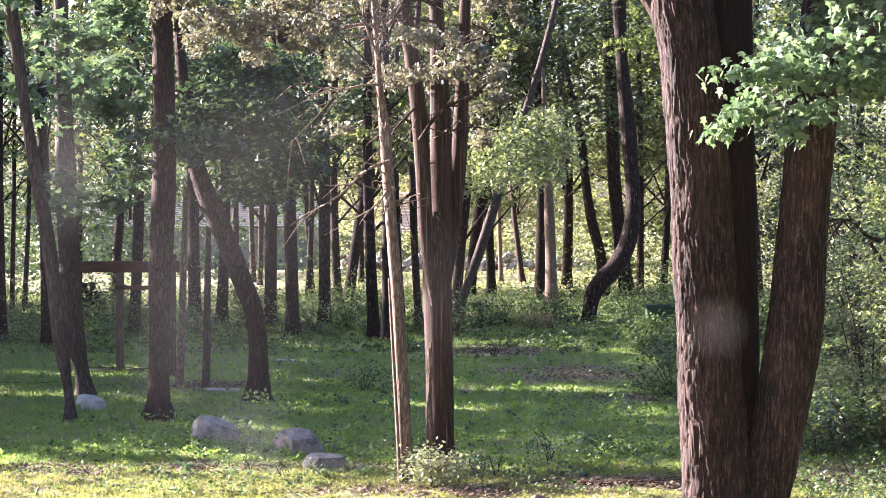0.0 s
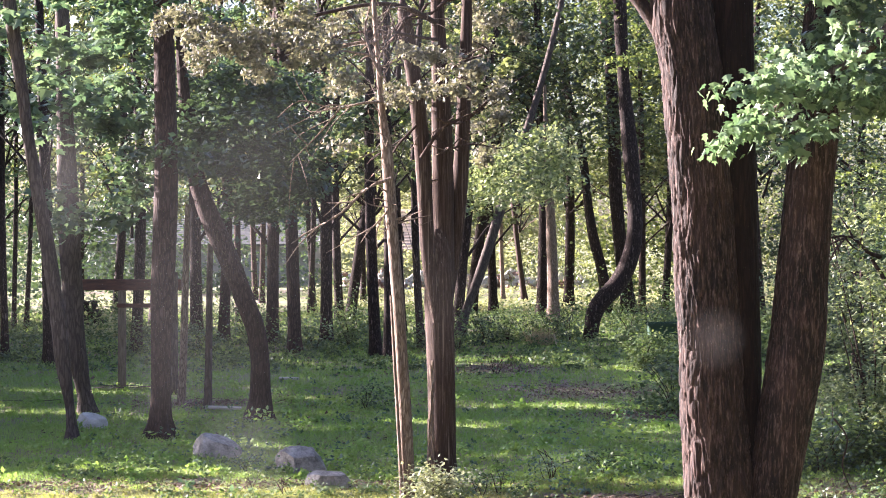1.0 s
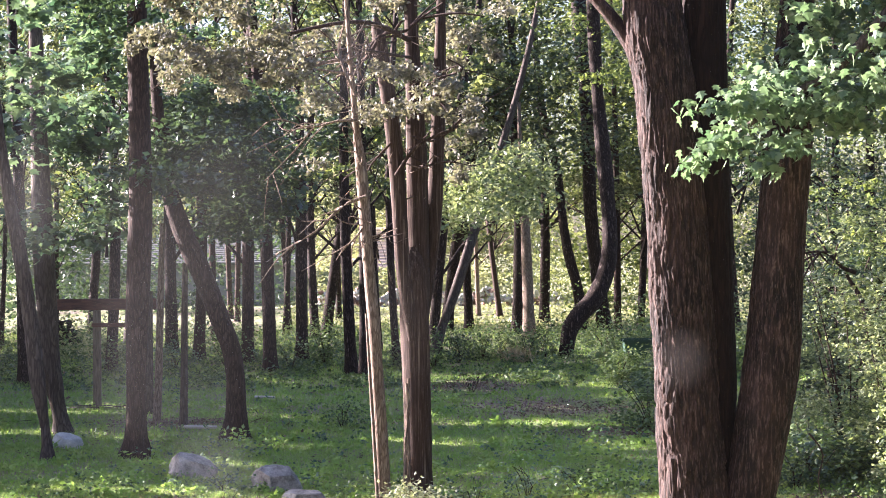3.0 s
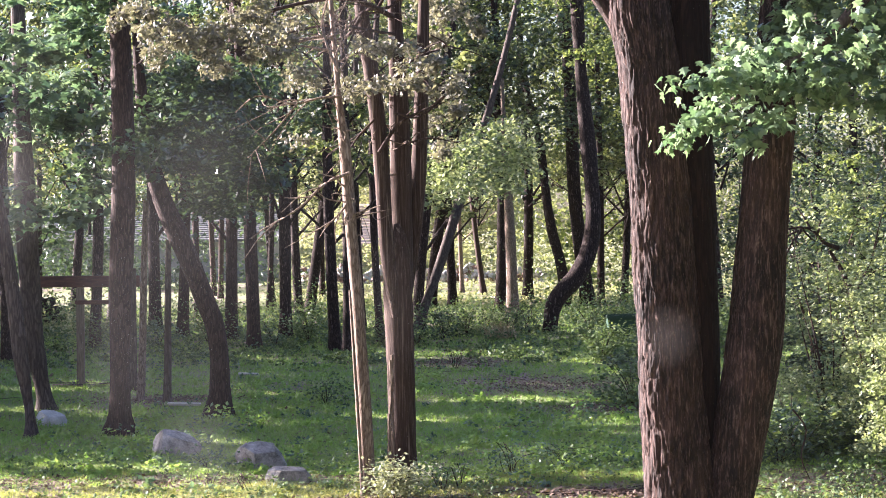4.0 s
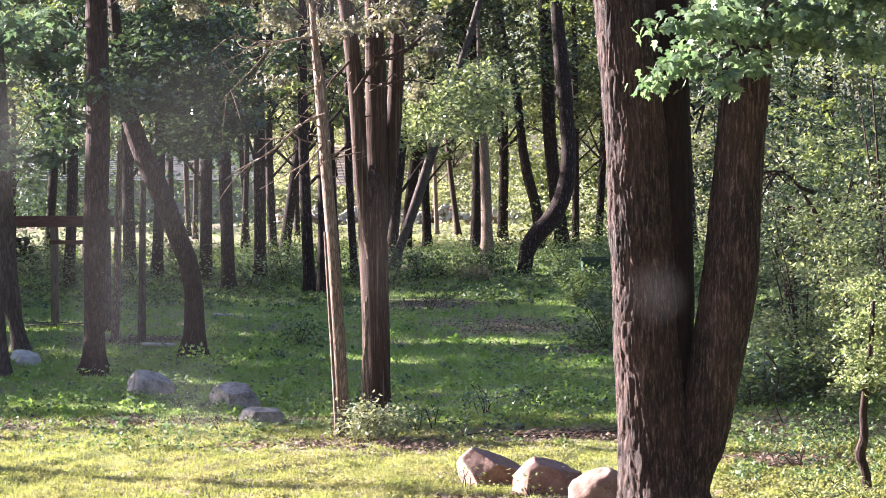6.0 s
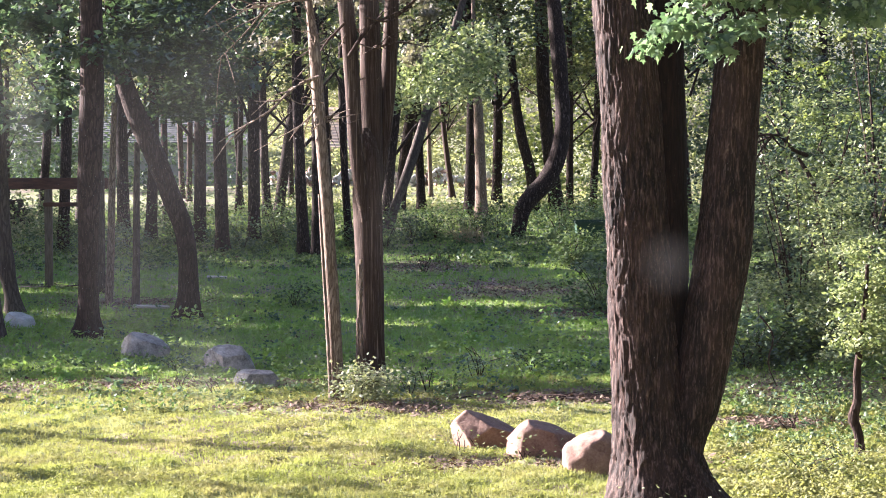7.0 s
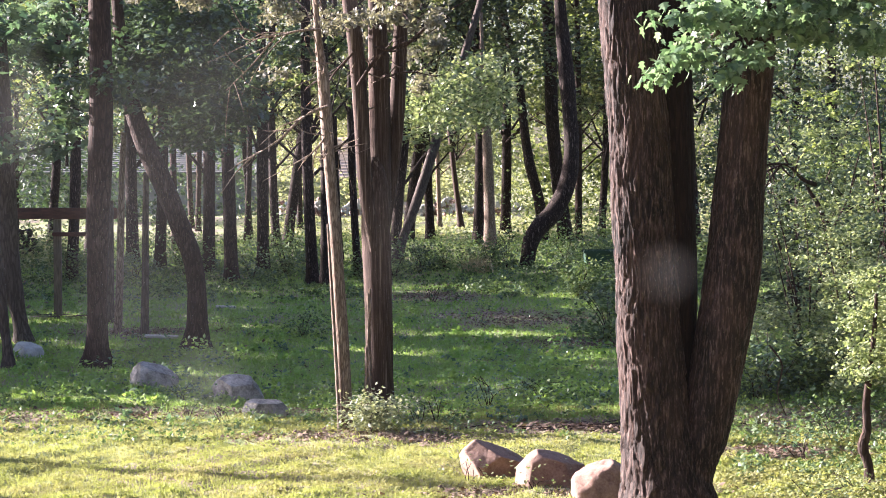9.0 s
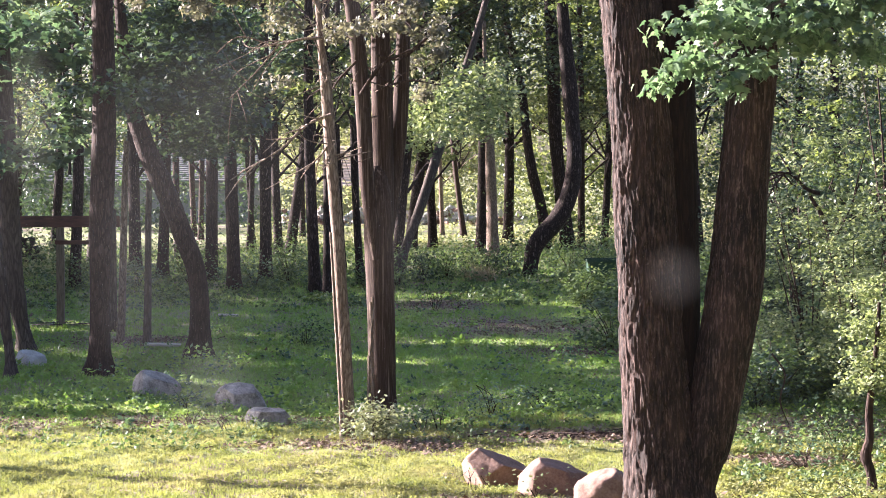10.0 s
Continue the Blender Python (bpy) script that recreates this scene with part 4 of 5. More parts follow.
# boulders along the lawn
boulder(-4.83, 31.15, 0.195, 0.154, 0.27, STONE_WHITE, 'pale whitish boulder beside a tree base', 1, [(0.25, -0.2, 0.95, 0.72), (-0.7, -0.6, 0.2, 0.85), (0.8, -0.5, 0.1, 0.9)])
boulder(-2.73, 27.15, 0.275, 0.214, 0.335, STONE_GREY, 'grey rounded boulder lying in grass', 2, [(0.42, -0.15, 0.9, 0.66), (-0.85, -0.4, 0.15, 0.82), (0.25, -0.95, 0.1, 0.8)])
boulder(-1.61, 25.50, 0.270, 0.221, 0.335, STONE_GREY, 'grey angular boulder lying in grass', 3, [(0.15, -0.35, 0.9, 0.70), (-0.8, -0.6, 0.05, 0.78), (0.5, -0.85, 0.15, 0.72), (0.9, 0.0, 0.45, 0.8)], 0.1)
boulder(-1.25, 23.92, 0.232, 0.182, 0.235, STONE_GREY, 'low flat grey boulder lying in grass', 4, [(0.05, -0.1, 1, 0.74), (-0.8, -0.5, 0.1, 0.86), (0.2, -0.95, 0.05, 0.8)], 0.2)
boulder(0.93, 19.20, 0.270, 0.206, 0.37, STONE_PINK, 'pinkish granite boulder in sunlight', 5, [(0.45, -0.12, 0.88, 0.60), (-0.86, -0.35, -0.28, 0.74), (0.30, -0.85, -0.42, 0.66), (-0.35, -0.75, 0.5, 0.84)], 0.6)
boulder(1.36, 18.50, 0.268, 0.210, 0.365, STONE_PINK, 'pinkish brown boulder with dry stems before it', 6, [(0.40, -0.1, 0.92, 0.76), (-0.92, -0.3, 0.1, 0.84), (0.1, -1.0, 0.0, 0.74), (0.75, -0.55, 0.3, 0.86)], 0.8)
boulder(1.71, 17.70, 0.222, 0.175, 0.365, STONE_PINK, 'smooth pink boulder against the big trunk', 7, [(-0.35, -0.2, 0.9, 0.86), (0.1, -0.95, 0.2, 0.92)], 1.2)

# ---- herbs and shrubs ----
def herbs(name, n, y0, y1, height, size, rng, label, mat=HERB, x0=-0.215, x1=0.245, per=14, power=2.0):
    c = ground_points(n, y0, y1, rng, power, x0, x1)
    who = np.repeat(np.arange(len(c)), per)
    lump = 0.55 + 0.45 * np.sin(c[:, 0] * 1.7 + 2 * np.sin(c[:, 1] * 0.6)) * np.sin(c[:, 1] * 0.9 + c[:, 0] * 0.5)
    lump = lump * np.where((c[:, 1] > 44) & (np.abs(c[:, 0] / c[:, 1] - 0.012) < 0.042), 0.45, 1.0)
    lump = lump * np.where(c[:, 1] > 43, np.clip((c[:, 1] - 43 - 2 * np.sin(c[:, 0] * 2.1)) / 13, 0.12, 1), 1)
    if y1 > 60:
        lump = lump * np.clip(0.25 + 1.5 * (np.sin(c[:, 0] * 1.1 + 1.3 * np.sin(c[:, 1] * 0.37)) * np.sin(c[:, 1] * 0.55 + 0.8 * c[:, 0]) + 0.35), 0.2, 1.7)
    hh = (height * lump * rng.uniform(0.3, 1.6, len(c)))[who]
    u = rng.uniform(0.1, 1, len(who))
    p = c[who] + np.c_[rng.normal(0, 0.3, len(who)) * hh, rng.normal(0, 0.3, len(who)) * hh, u * hh]
    g = scatter(p, size * rng.uniform(0.6, 1.3, len(p)), LEAF_PLAIN, rng, 0.5, 0.1)
    return stuff(name, g, mat, label, "undergrowth")


herbs("lawn_weeds", 6000, 16, 25, 0.06, 0.026, rng, "low broad-leaved weeds scattered through the lawn", GRASS_LAWN)
herbs("edge_weeds", 500, 21.5, 26.5, 0.22, 0.05, rng, "taller leafy weeds along the edge of the lawn", HERB)
herbs("woodland_weeds", 1500, 24, 46, 0.16, 0.07, rng, "low herbs scattered over the shaded grass", GRASS_WOOD)
herbs("undergrowth", 4600, 44, 78, 1.0, 0.08, rng, "knee-high leafy undergrowth between the trunks", per=18, power=1.2)
herbs("bright_herbs", 700, 43, 74, 0.8, 0.085, rng, "pale leafy herbs standing out of the undergrowth", LEAF_FRESH, per=16, power=1.2)
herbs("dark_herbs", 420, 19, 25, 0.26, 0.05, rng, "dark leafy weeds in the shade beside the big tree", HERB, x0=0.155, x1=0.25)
herbs("ground_cover", 2600, 15.6, 21.5, 0.10, 0.038, rng, "yellow-green round-leaved ground cover on the sunny lawn edge", GRASS_LAWN, x0=0.145, x1=0.25, per=10)
herbs("leafy_weeds", 260, 23, 45, 0.24, 0.06, rng, "upright leafy weeds dotted over the shaded grass", LEAF_FRESH, x0=-0.16, x1=0.12)
p = ground_points(6000, 28, 60, rng, 2.0)
p = p[np.sin(p[:, 0] * 1.9 + 1.5 * np.sin(p[:, 1] * 0.5)) * np.sin(p[:, 1] * 0.8 - p[:, 0]) > 0.1] + (0, 0, 0.035)
stuff("fallen_leaves", scatter(p, 0.0018 * p[:, 1] * rng.uniform(0.6, 1.3, len(p)), LEAF_PLAIN, rng, 0.25, 0.0), LITTER, "dry brown leaves fallen on the shaded grass", "leaf litter")
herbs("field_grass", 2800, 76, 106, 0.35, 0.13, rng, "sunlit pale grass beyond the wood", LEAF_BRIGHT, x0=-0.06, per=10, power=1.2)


def shrub(x, y, rx, ry, h, n, size, mat, label, seed, stems=5):
    rng = np.random.default_rng(seed)
    top = tagged(new("shrub"), label, "shrub", "shrubs")
    top.location = (x, y, 0)
    got = []
    for k in range(stems):
        a = rng.uniform(0, 6.28)
        e = np.array([math.cos(a) * rx * 0.7, math.sin(a) * ry * 0.7, h * rng.uniform(0.6, 1.0)])
        got.append(tube([(0, 0, -0.05), e * (0.35, 0.35, 0.5) + rng.normal(0, 0.05, 3), e], [0.004 + 0.005 * h, 0.003 + 0.003 * h, 0.003], 6, 0.15))
    part("stem", mesh_of("stem", *joined(got), BARK_BROWN), top)
    p = clumps([(0, 0, h * 0.55, rx, ry, h * 0.5, n * 2 // 3), (0, 0, h * 0.2, rx, ry, h * 0.25, n // 3)], rng, 20 if n < 1000 else 60, 0.14, 0.6 if n < 1000 else 0.4)
    p = p[p[:, 2] > 0.02]
    part("crown", mesh_of("crown", *scatter(p, size * rng.uniform(0.7, 1.3, len(p)), LEAF_PLAIN, rng, 0.38, 0.3), mat, False), top)
    return top


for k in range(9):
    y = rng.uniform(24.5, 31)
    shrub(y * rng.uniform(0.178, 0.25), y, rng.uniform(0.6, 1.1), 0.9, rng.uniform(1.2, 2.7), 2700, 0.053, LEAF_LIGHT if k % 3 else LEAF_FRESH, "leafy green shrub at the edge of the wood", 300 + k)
# dark leaf colours supply the shade inside the wood
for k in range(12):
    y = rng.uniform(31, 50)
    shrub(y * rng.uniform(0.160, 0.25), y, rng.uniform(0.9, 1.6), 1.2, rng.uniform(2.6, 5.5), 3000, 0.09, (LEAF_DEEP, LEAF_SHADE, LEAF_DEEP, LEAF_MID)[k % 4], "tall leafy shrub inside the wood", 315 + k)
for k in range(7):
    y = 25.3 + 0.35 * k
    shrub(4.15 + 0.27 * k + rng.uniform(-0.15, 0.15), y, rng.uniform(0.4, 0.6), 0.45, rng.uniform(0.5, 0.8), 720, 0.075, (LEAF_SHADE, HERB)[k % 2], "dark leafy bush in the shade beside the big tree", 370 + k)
for k in range(10):
    y = rng.uniform(49, 62)
    shrub(y * rng.uniform(0.085, 0.13), y, rng.uniform(0.6, 1.2), 1.0, rng.uniform(0.7, 1.5), 700, 0.10, HERB, "low green bush in the undergrowth", 330 + k)
for k in range(7):
    y = rng.uniform(33, 45)
    shrub(y * rng.uniform(0.095, 0.118), y, rng.uniform(0.5, 0.8), 0.7, rng.uniform(0.5, 0.9), 420, 0.08, HERB, "low green bush on the edge of the grass", 345 + k)
for k in range(6):
    shrub(3.9 + 0.27 * k, 44.6 + 0.2 * (k % 2), 0.3, 0.25, 0.72, 900, 0.07, HERB, "low green bush in the undergrowth", 360 + k)
tree(4.034, 18.7, 'young tree with pale yellow-green leaves on the lawn', BARK_BROWN, LEAF_LIGHT, 0.042, seed=71,
     stems=[[(0.0, -0.05, 0.051), (-0.019, 0.176, 0.039), (-0.06, 0.292, 0.046), (-0.028, 0.417, 0.037), (-0.032, 0.64, 0.032), (-0.009, 0.872, 0.028), (0.028, 1.196, 0.021), (0.051, 1.567, 0.014)]],
     crown=[(4.04, 18.7, 1.24, 0.21, 0.35, 0.23, 260), (3.95, 18.6, 0.95, 0.14, 0.25, 0.13, 120), (4.2, 18.7, 1.01, 0.19, 0.3, 0.21, 200), (4.11, 18.8, 1.56, 0.23, 0.35, 0.21, 220), (4.27, 18.8, 1.47, 0.23, 0.35, 0.28, 260)], sides=16, step=0.05, more=1.9)
tree(5.972, 28.4, 'small crooked understorey tree with sunlit leaves', BARK_BROWN, LEAF_LIGHT, 0.066, seed=72,
     stems=[[(0.0, -0.05, 0.063), (-0.071, 0.849, 0.049), (-0.155, 1.3, 0.046), (-0.296, 1.624, 0.039), (-0.493, 2.074, 0.032), (-0.648, 2.328, 0.021)]],
     crown=[(5.32, 28.4, 2.54, 0.63, 0.8, 0.42, 260), (5.75, 28.4, 1.98, 0.56, 0.8, 0.42, 260), (5.11, 28.8, 3.04, 0.57, 0.8, 0.43, 200), (6.11, 28.8, 2.68, 0.57, 0.8, 0.64, 260), (5.04, 28.4, 1.41, 0.42, 0.6, 0.42, 170), (5.08, 28.2, 0.86, 0.35, 0.6, 0.35, 150), (5.87, 29, 3.61, 0.72, 0.8, 0.58, 100)], branches=[([(5.42, 28.35, 2.36), (5.25, 28.2, 2.44), (5.02, 28.1, 2.60), (4.70, 28.0, 2.66)], 0.030, 0.012), ([(5.62, 28.3, 1.80), (5.75, 28.2, 2.05), (5.86, 28.1, 2.45)], 0.018, 0.008), ([(5.93, 28.3, 0.75), (5.70, 28.1, 0.95), (5.55, 28.0, 1.20)], 0.016, 0.007)], sides=14, step=0.1)
shrub(-0.09, 22.3, 0.20, 0.15, 0.36, 1500, 0.044, LEAF_PALE, 'pale-leaved shrub at the foot of the cedars', 73)

# ---- the wood beyond, and unseen trees added for shade ----
def far_wood(name, n, x0, x1, y0, y1, z0, z1, size, mat, label, seed, per=60, spread=0.9):
    rng = np.random.default_rng(seed)
    k = n // per
    c = np.c_[rng.uniform(x0, x1, k), rng.uniform(y0, y1, k), z0 + (z1 - z0) * rng.uniform(0, 1, k)]
    who = rng.integers(0, k, n)
    p = c[who] + rng.normal(size=(n, 3)) * (spread, spread, spread * 0.5)
    p = p[p[:, 2] > 0.1]
    return stuff(name, scatter(p, size * rng.uniform(0.6, 1.4, len(p)), LEAF_PLAIN, rng), mat, label, "wood")


# leaf colours carry the sunlight and shade of each layer
far_wood("far_foliage", 40000, -34, -5.5, 133, 142, 0.3, 8, 0.20, LEAF_MID, "sunlit bushes at the edge of the far wood", 45)
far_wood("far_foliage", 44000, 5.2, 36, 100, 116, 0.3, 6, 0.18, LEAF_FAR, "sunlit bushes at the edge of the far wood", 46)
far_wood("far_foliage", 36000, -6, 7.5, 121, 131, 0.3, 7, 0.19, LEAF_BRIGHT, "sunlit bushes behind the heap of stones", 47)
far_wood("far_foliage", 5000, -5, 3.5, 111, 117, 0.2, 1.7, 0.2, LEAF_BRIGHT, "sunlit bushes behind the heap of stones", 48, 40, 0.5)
far_wood("far_foliage", 60000, -9, 42, 118, 150, 2.5, 20, 0.21, LEAF_FAR, "far wood foliage, its light and shade put into the leaf colours", 41, 220, 1.5)
far_wood("far_foliage", 14000, -40, -9, 118, 124, 1.0, 4.5, 0.21, LEAF_SHADE, "far wood foliage, its light and shade put into the leaf colours", 54, 220, 1.3)
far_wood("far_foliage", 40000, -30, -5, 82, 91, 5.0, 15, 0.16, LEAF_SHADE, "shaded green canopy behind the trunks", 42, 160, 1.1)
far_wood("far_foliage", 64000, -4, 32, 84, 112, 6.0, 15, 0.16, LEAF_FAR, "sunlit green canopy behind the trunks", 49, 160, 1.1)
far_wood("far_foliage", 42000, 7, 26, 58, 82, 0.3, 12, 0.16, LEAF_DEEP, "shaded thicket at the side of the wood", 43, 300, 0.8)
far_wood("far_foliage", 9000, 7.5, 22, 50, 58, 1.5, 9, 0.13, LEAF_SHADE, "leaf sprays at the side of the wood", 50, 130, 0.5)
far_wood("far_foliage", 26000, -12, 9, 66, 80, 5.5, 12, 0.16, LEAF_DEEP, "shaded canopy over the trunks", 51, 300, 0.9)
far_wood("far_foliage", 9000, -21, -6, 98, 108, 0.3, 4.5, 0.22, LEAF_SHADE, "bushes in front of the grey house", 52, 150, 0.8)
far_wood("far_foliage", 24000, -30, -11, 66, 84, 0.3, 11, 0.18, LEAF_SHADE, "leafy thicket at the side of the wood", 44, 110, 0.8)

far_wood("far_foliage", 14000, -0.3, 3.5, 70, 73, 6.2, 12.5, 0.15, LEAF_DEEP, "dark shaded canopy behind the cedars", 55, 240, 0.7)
far_wood("leaf_sprays", 1900, 0.45, 1.3, 43, 46, 3.05, 4.3, 0.10, LEAF_LIGHT, "green leaf sprays hanging between the trunks", 56, 60, 0.22)
far_wood("leaf_sprays", 2600, 1.4, 2.7, 48, 52, 3.4, 4.9, 0.11, LEAF_LIGHT, "green leaf sprays hanging between the trunks", 57, 60, 0.25)
far_wood("far_foliage", 16000, 5.6, 9.4, 77, 83, 0.6, 13, 0.18, LEAF_MID, "shaded leaf sprays beside the curved tree", 53, 150, 0.5)


def shade_tree(x, y, tall, leaves, seed, size=0.28):
    rng = np.random.default_rng(seed)
    return tree(x, y, "unseen tree added out of view to block sun and sky", BARK_GREY, LEAF_SHADE, size, seed,
                [[(0, -0.1, 0.3), (0.1, 2, 0.2), (0.0, tall * 0.6, 0.14), (0.2, tall, 0.05)]],
                crown=[(x + rng.uniform(-1, 1), y + rng.uniform(-0.4, 0.4), z, 2.2, 1.4, 1.0, leaves) for z in np.arange(2.4, tall, 1.7)], sides=9, step=0.4)


# out-of-view trees added on the left to shape sun and shade on the ground
rng = np.random.default_rng(79)
for k in range(7):
    x = -10.0 - 3.0 * k
    back = 26.4 - 0.45 * (x + 4)
    shade_tree(x, back, 6.6 + 0.7 * k, 112, 500 + k)
    shade_tree(x - 1.5, back + 2.7 + rng.uniform(-0.3, 0.3), 6.6 + 0.6 * k, 110, 600 + k)
    shade_tree(x - 0.5, back + 5.4 + rng.uniform(-0.3, 0.3), 6.4 + 0.6 * k, 110, 620 + k)
for k in range(60):
    y = 34 + 0.6 * k
    shade_tree(rng.uniform(max(-30, -4 - (y - 27.5) / 0.45), -0.235 * y - 3.0), y, rng.uniform(5.2, 7.2) if k < 11 else rng.uniform(7.0, 9.5), 190 if k > 30 else 230, 1010 + k)
for k in range(10):
    shade_tree(-16, 44.8 + 0.8 * k, 8.6, 140, 1100 + k)
for k, (x, y, tall, leaves) in enumerate(((-20.8, 59.4, 8.4, 420), (-18.2, 58.4, 8.4, 420), (-15.8, 57.8, 8.2, 420), (-14.2, 59.6, 8.2, 380), (-17.0, 61.0, 8.4, 380), (-14.6, 40.2, 6.9, 360), (-16.4, 41.0, 7.2, 360), (-12.8, 29.0, 4.0, 150), (-12.8, 30.2, 4.0, 200), (-12.8, 31.3, 4.0, 200))):
    shade_tree(x, y, tall, leaves, 1150 + k)
# more unseen trees, added right and behind to cut low sky light
for k in range(26):
    shade_tree(rng.uniform(10.0, 20), -8 + 1.6 * k, rng.uniform(11, 16), 120, 900 + k, 0.62)
for k in range(22):
    shade_tree(-24 + 2.3 * k, rng.uniform(-20, -10), rng.uniform(12, 17), 120, 720 + k, 0.62)
for k in range(9):
    shade_tree(rng.uniform(-22, -13), -17 + 2.2 * k, rng.uniform(10, 13), 110, 750 + k, 0.62)
# thin unseen trees added to streak the lawn with shade
for k, (x, y) in enumerate(((-15, 25.5), (-19, 30.4), (-17, 24.1), (-24, 34.8))):
    shade_tree(x, y, 6.5, 13, 560 + k)

# ---- the room and its window ----
def box(x0, x1, y0, y1, z0, z1, mat, name, bevel=0.012):
    bm = bmesh.new()
    bmesh.ops.create_cube(bm, size=1.0)
    for v in bm.verts:
        v.co = ((v.co.x + 0.5) * (x1 - x0) + x0, (v.co.y + 0.5) * (y1 - y0) + y0, (v.co.z + 0.5) * (z1 - z0) + z0)
    bmesh.ops.bevel(bm, geom=bm.edges[:], offset=bevel, segments=2, affect="EDGES")
    me = bpy.data.meshes.new(name)
    bm.to_mesh(me)
    bm.free()
    me.materials.append(mat)
    return me


def wall(name, x0, x1, y0, y1, z0, z1, label):
    tagged(new(name, box(x0, x1, y0, y1, z0, z1, PLASTER, name, 0.004)), label, "wall", kind="structure")


def window_glass():
    """Clear glass with soft smears and breath marks: thin grey film in uneven spots."""
    m, n, l, p = material("smeared_glass")
    c = n.new("ShaderNodeTexCoord")
    total = None
    for x, z, rx, rz, much in SMEARS:
        mp = n.new("ShaderNodeMapping")
        mp.vector_type = "POINT"
        mp.inputs["Location"].default_value = (-x / rx, 0, -z / rz)
        mp.inputs["Scale"].default_value = (1 / rx, 0, 1 / rz)
        l.new(c.outputs["Object"], mp.inputs[0])
        g = n.new("ShaderNodeTexGradient")
        g.gradient_type = "SPHERICAL"
        l.new(mp.outputs[0], g.inputs[0])
        k = n.new("ShaderNodeMath")
        k.operation = "MULTIPLY_ADD"
        k.inputs[1].default_value = much
        l.new(g.outputs["Fac"], k.inputs[0])
        if total is None:
            k.inputs[2].default_value = 0.0008
        else:
            l.new(total, k.inputs[2])
        total = k.outputs[0]
    spots = noise_tex(n, l, coords(n, l, (1, 1, 1)), 45, 3, 0.6)
    film = n.new("ShaderNodeMath")
    film.operation = "MULTIPLY"
    l.new(total, film.inputs[0])
    soft = n.new("ShaderNodeMapRange")
    soft.inputs[1].default_value, soft.inputs[2].default_value, soft.inputs[3].default_value, soft.inputs[4].default_value = 0.3, 0.7, 0.8, 1.15
    l.new(spots, soft.inputs[0])
    l.new(soft.outputs[0], film.inputs[1])
    clear = n.new("ShaderNodeBsdfTransparent")
    haze = n.new("ShaderNodeBsdfTranslucent")
    haze.inputs[0].default_value = (0.86, 0.85, 0.86, 1)
    mix = n.new("ShaderNodeMixShader")
    l.new(film.outputs[0], mix.inputs[0])
    l.new(clear.outputs[0], mix.inputs[1])
    l.new(haze.outputs[0], mix.inputs[2])
    l.new(mix.outputs[0], n["Material Output"].inputs[0])
    return m


PLASTER = plain("white_plaster", (0.70, 0.69, 0.67), (0.80, 0.79, 0.77), 5, 0.9)
# across, up, radii and strength of each smear on the glass, in metres
SMEARS = [
    (-0.0817, 0.0112, 0.0087, 0.0186, 0.0202),
    (-0.0420, -0.0490, 0.0118, 0.0112, 0.0168),
    (0.0600, -0.0250, 0.0077, 0.0077, 0.0129),
    (-0.0612, -0.0223, 0.0112, 0.0236, 0.0072),
    (-0.0476, -0.0074, 0.0322, 0.0372, 0.0085),
    (-0.0104, 0.0397, 0.0136, 0.0136, 0.0087),
    (-0.0377, 0.0174, 0.0136, 0.0136, 0.0043),
    (-0.0786, 0.0360, 0.0149, 0.0124, 0.0058),
    (-0.0005, -0.0174, 0.0074, 0.0198, 0.0043),
    (-0.0550, -0.0384, 0.0236, 0.0174, 0.0047),
    (-0.0451, 0.0149, 0.0409, 0.0347, 0.0052),
    (-0.0898, -0.0149, 0.0186, 0.0273, 0.0034),
]
FLOOR, ROOF = EYE - 1.56, EYE + 2.6
wall("wall_north_1", -5.5, -0.8, 0.46, 0.62, 0, ROOF, "plain white wall beside the window")
wall("wall_north_2", 0.8, 5.5, 0.46, 0.62, 0, ROOF, "plain white wall beside the window")
wall("wall_north_3", -0.8, 0.8, 0.46, 0.62, 0, EYE - 0.7, "plain white wall below the window")
wall("wall_north_4", -0.8, 0.8, 0.46, 0.62, EYE + 0.6, ROOF, "plain white wall above the window")
wall("wall_west", -5.65, -5.5, -6, 0.62, 0, ROOF, "plain white side wall of the room")
wall("wall_east", 5.5, 5.65, -6, 0.62, 0, ROOF, "plain white side wall of the room")
wall("wall_south", -5.5, 5.5, -6, -5.85, 0, ROOF, "plain white back wall of the room")
wall("floor", -5.5, 5.5, -5.85, 0.46, FLOOR - 0.15, FLOOR, "plain floor of the room")
wall("ceiling", -5.65, 5.65, -6, 0.62, ROOF, ROOF + 0.15, "plain white ceiling")
# dark house front, never in view, added to keep sky light off the trunks
for name, x0, x1, z0, z1 in (("unseen_facade_1", -12, -0.8, 0, 8.0), ("unseen_facade_2", 0.8, 12, 0, 8.0), ("unseen_facade_3", -0.8, 0.8, 0, EYE - 0.7), ("unseen_facade_4", -0.8, 0.8, EYE + 0.6, 8.0)):
    tagged(new(name, box(x0, x1, 0.624, 0.70, z0, z1, SIDING_BROWN, name, 0.004)), "unseen dark house front added round the window to block sky light", "wall", kind="structure")
window = tagged(new("window_1"), "window with smeared clear glass", "window", kind="structure")
window.location = (0, 0.5, EYE)
part("pane", mesh_of("pane", [(-0.8, 0, -0.7), (0.8, 0, -0.7), (0.8, 0, 0.6), (-0.8, 0, 0.6)], [(0, 1, 2, 3)], window_glass(), False), window, "clear glass with grey smears")
for x in (-0.79, 0.79):
    part("jamb", box(x - 0.03, x + 0.03, -0.03, 0.03, -0.7, 0.6, PLASTER, "jamb", 0.004), window)
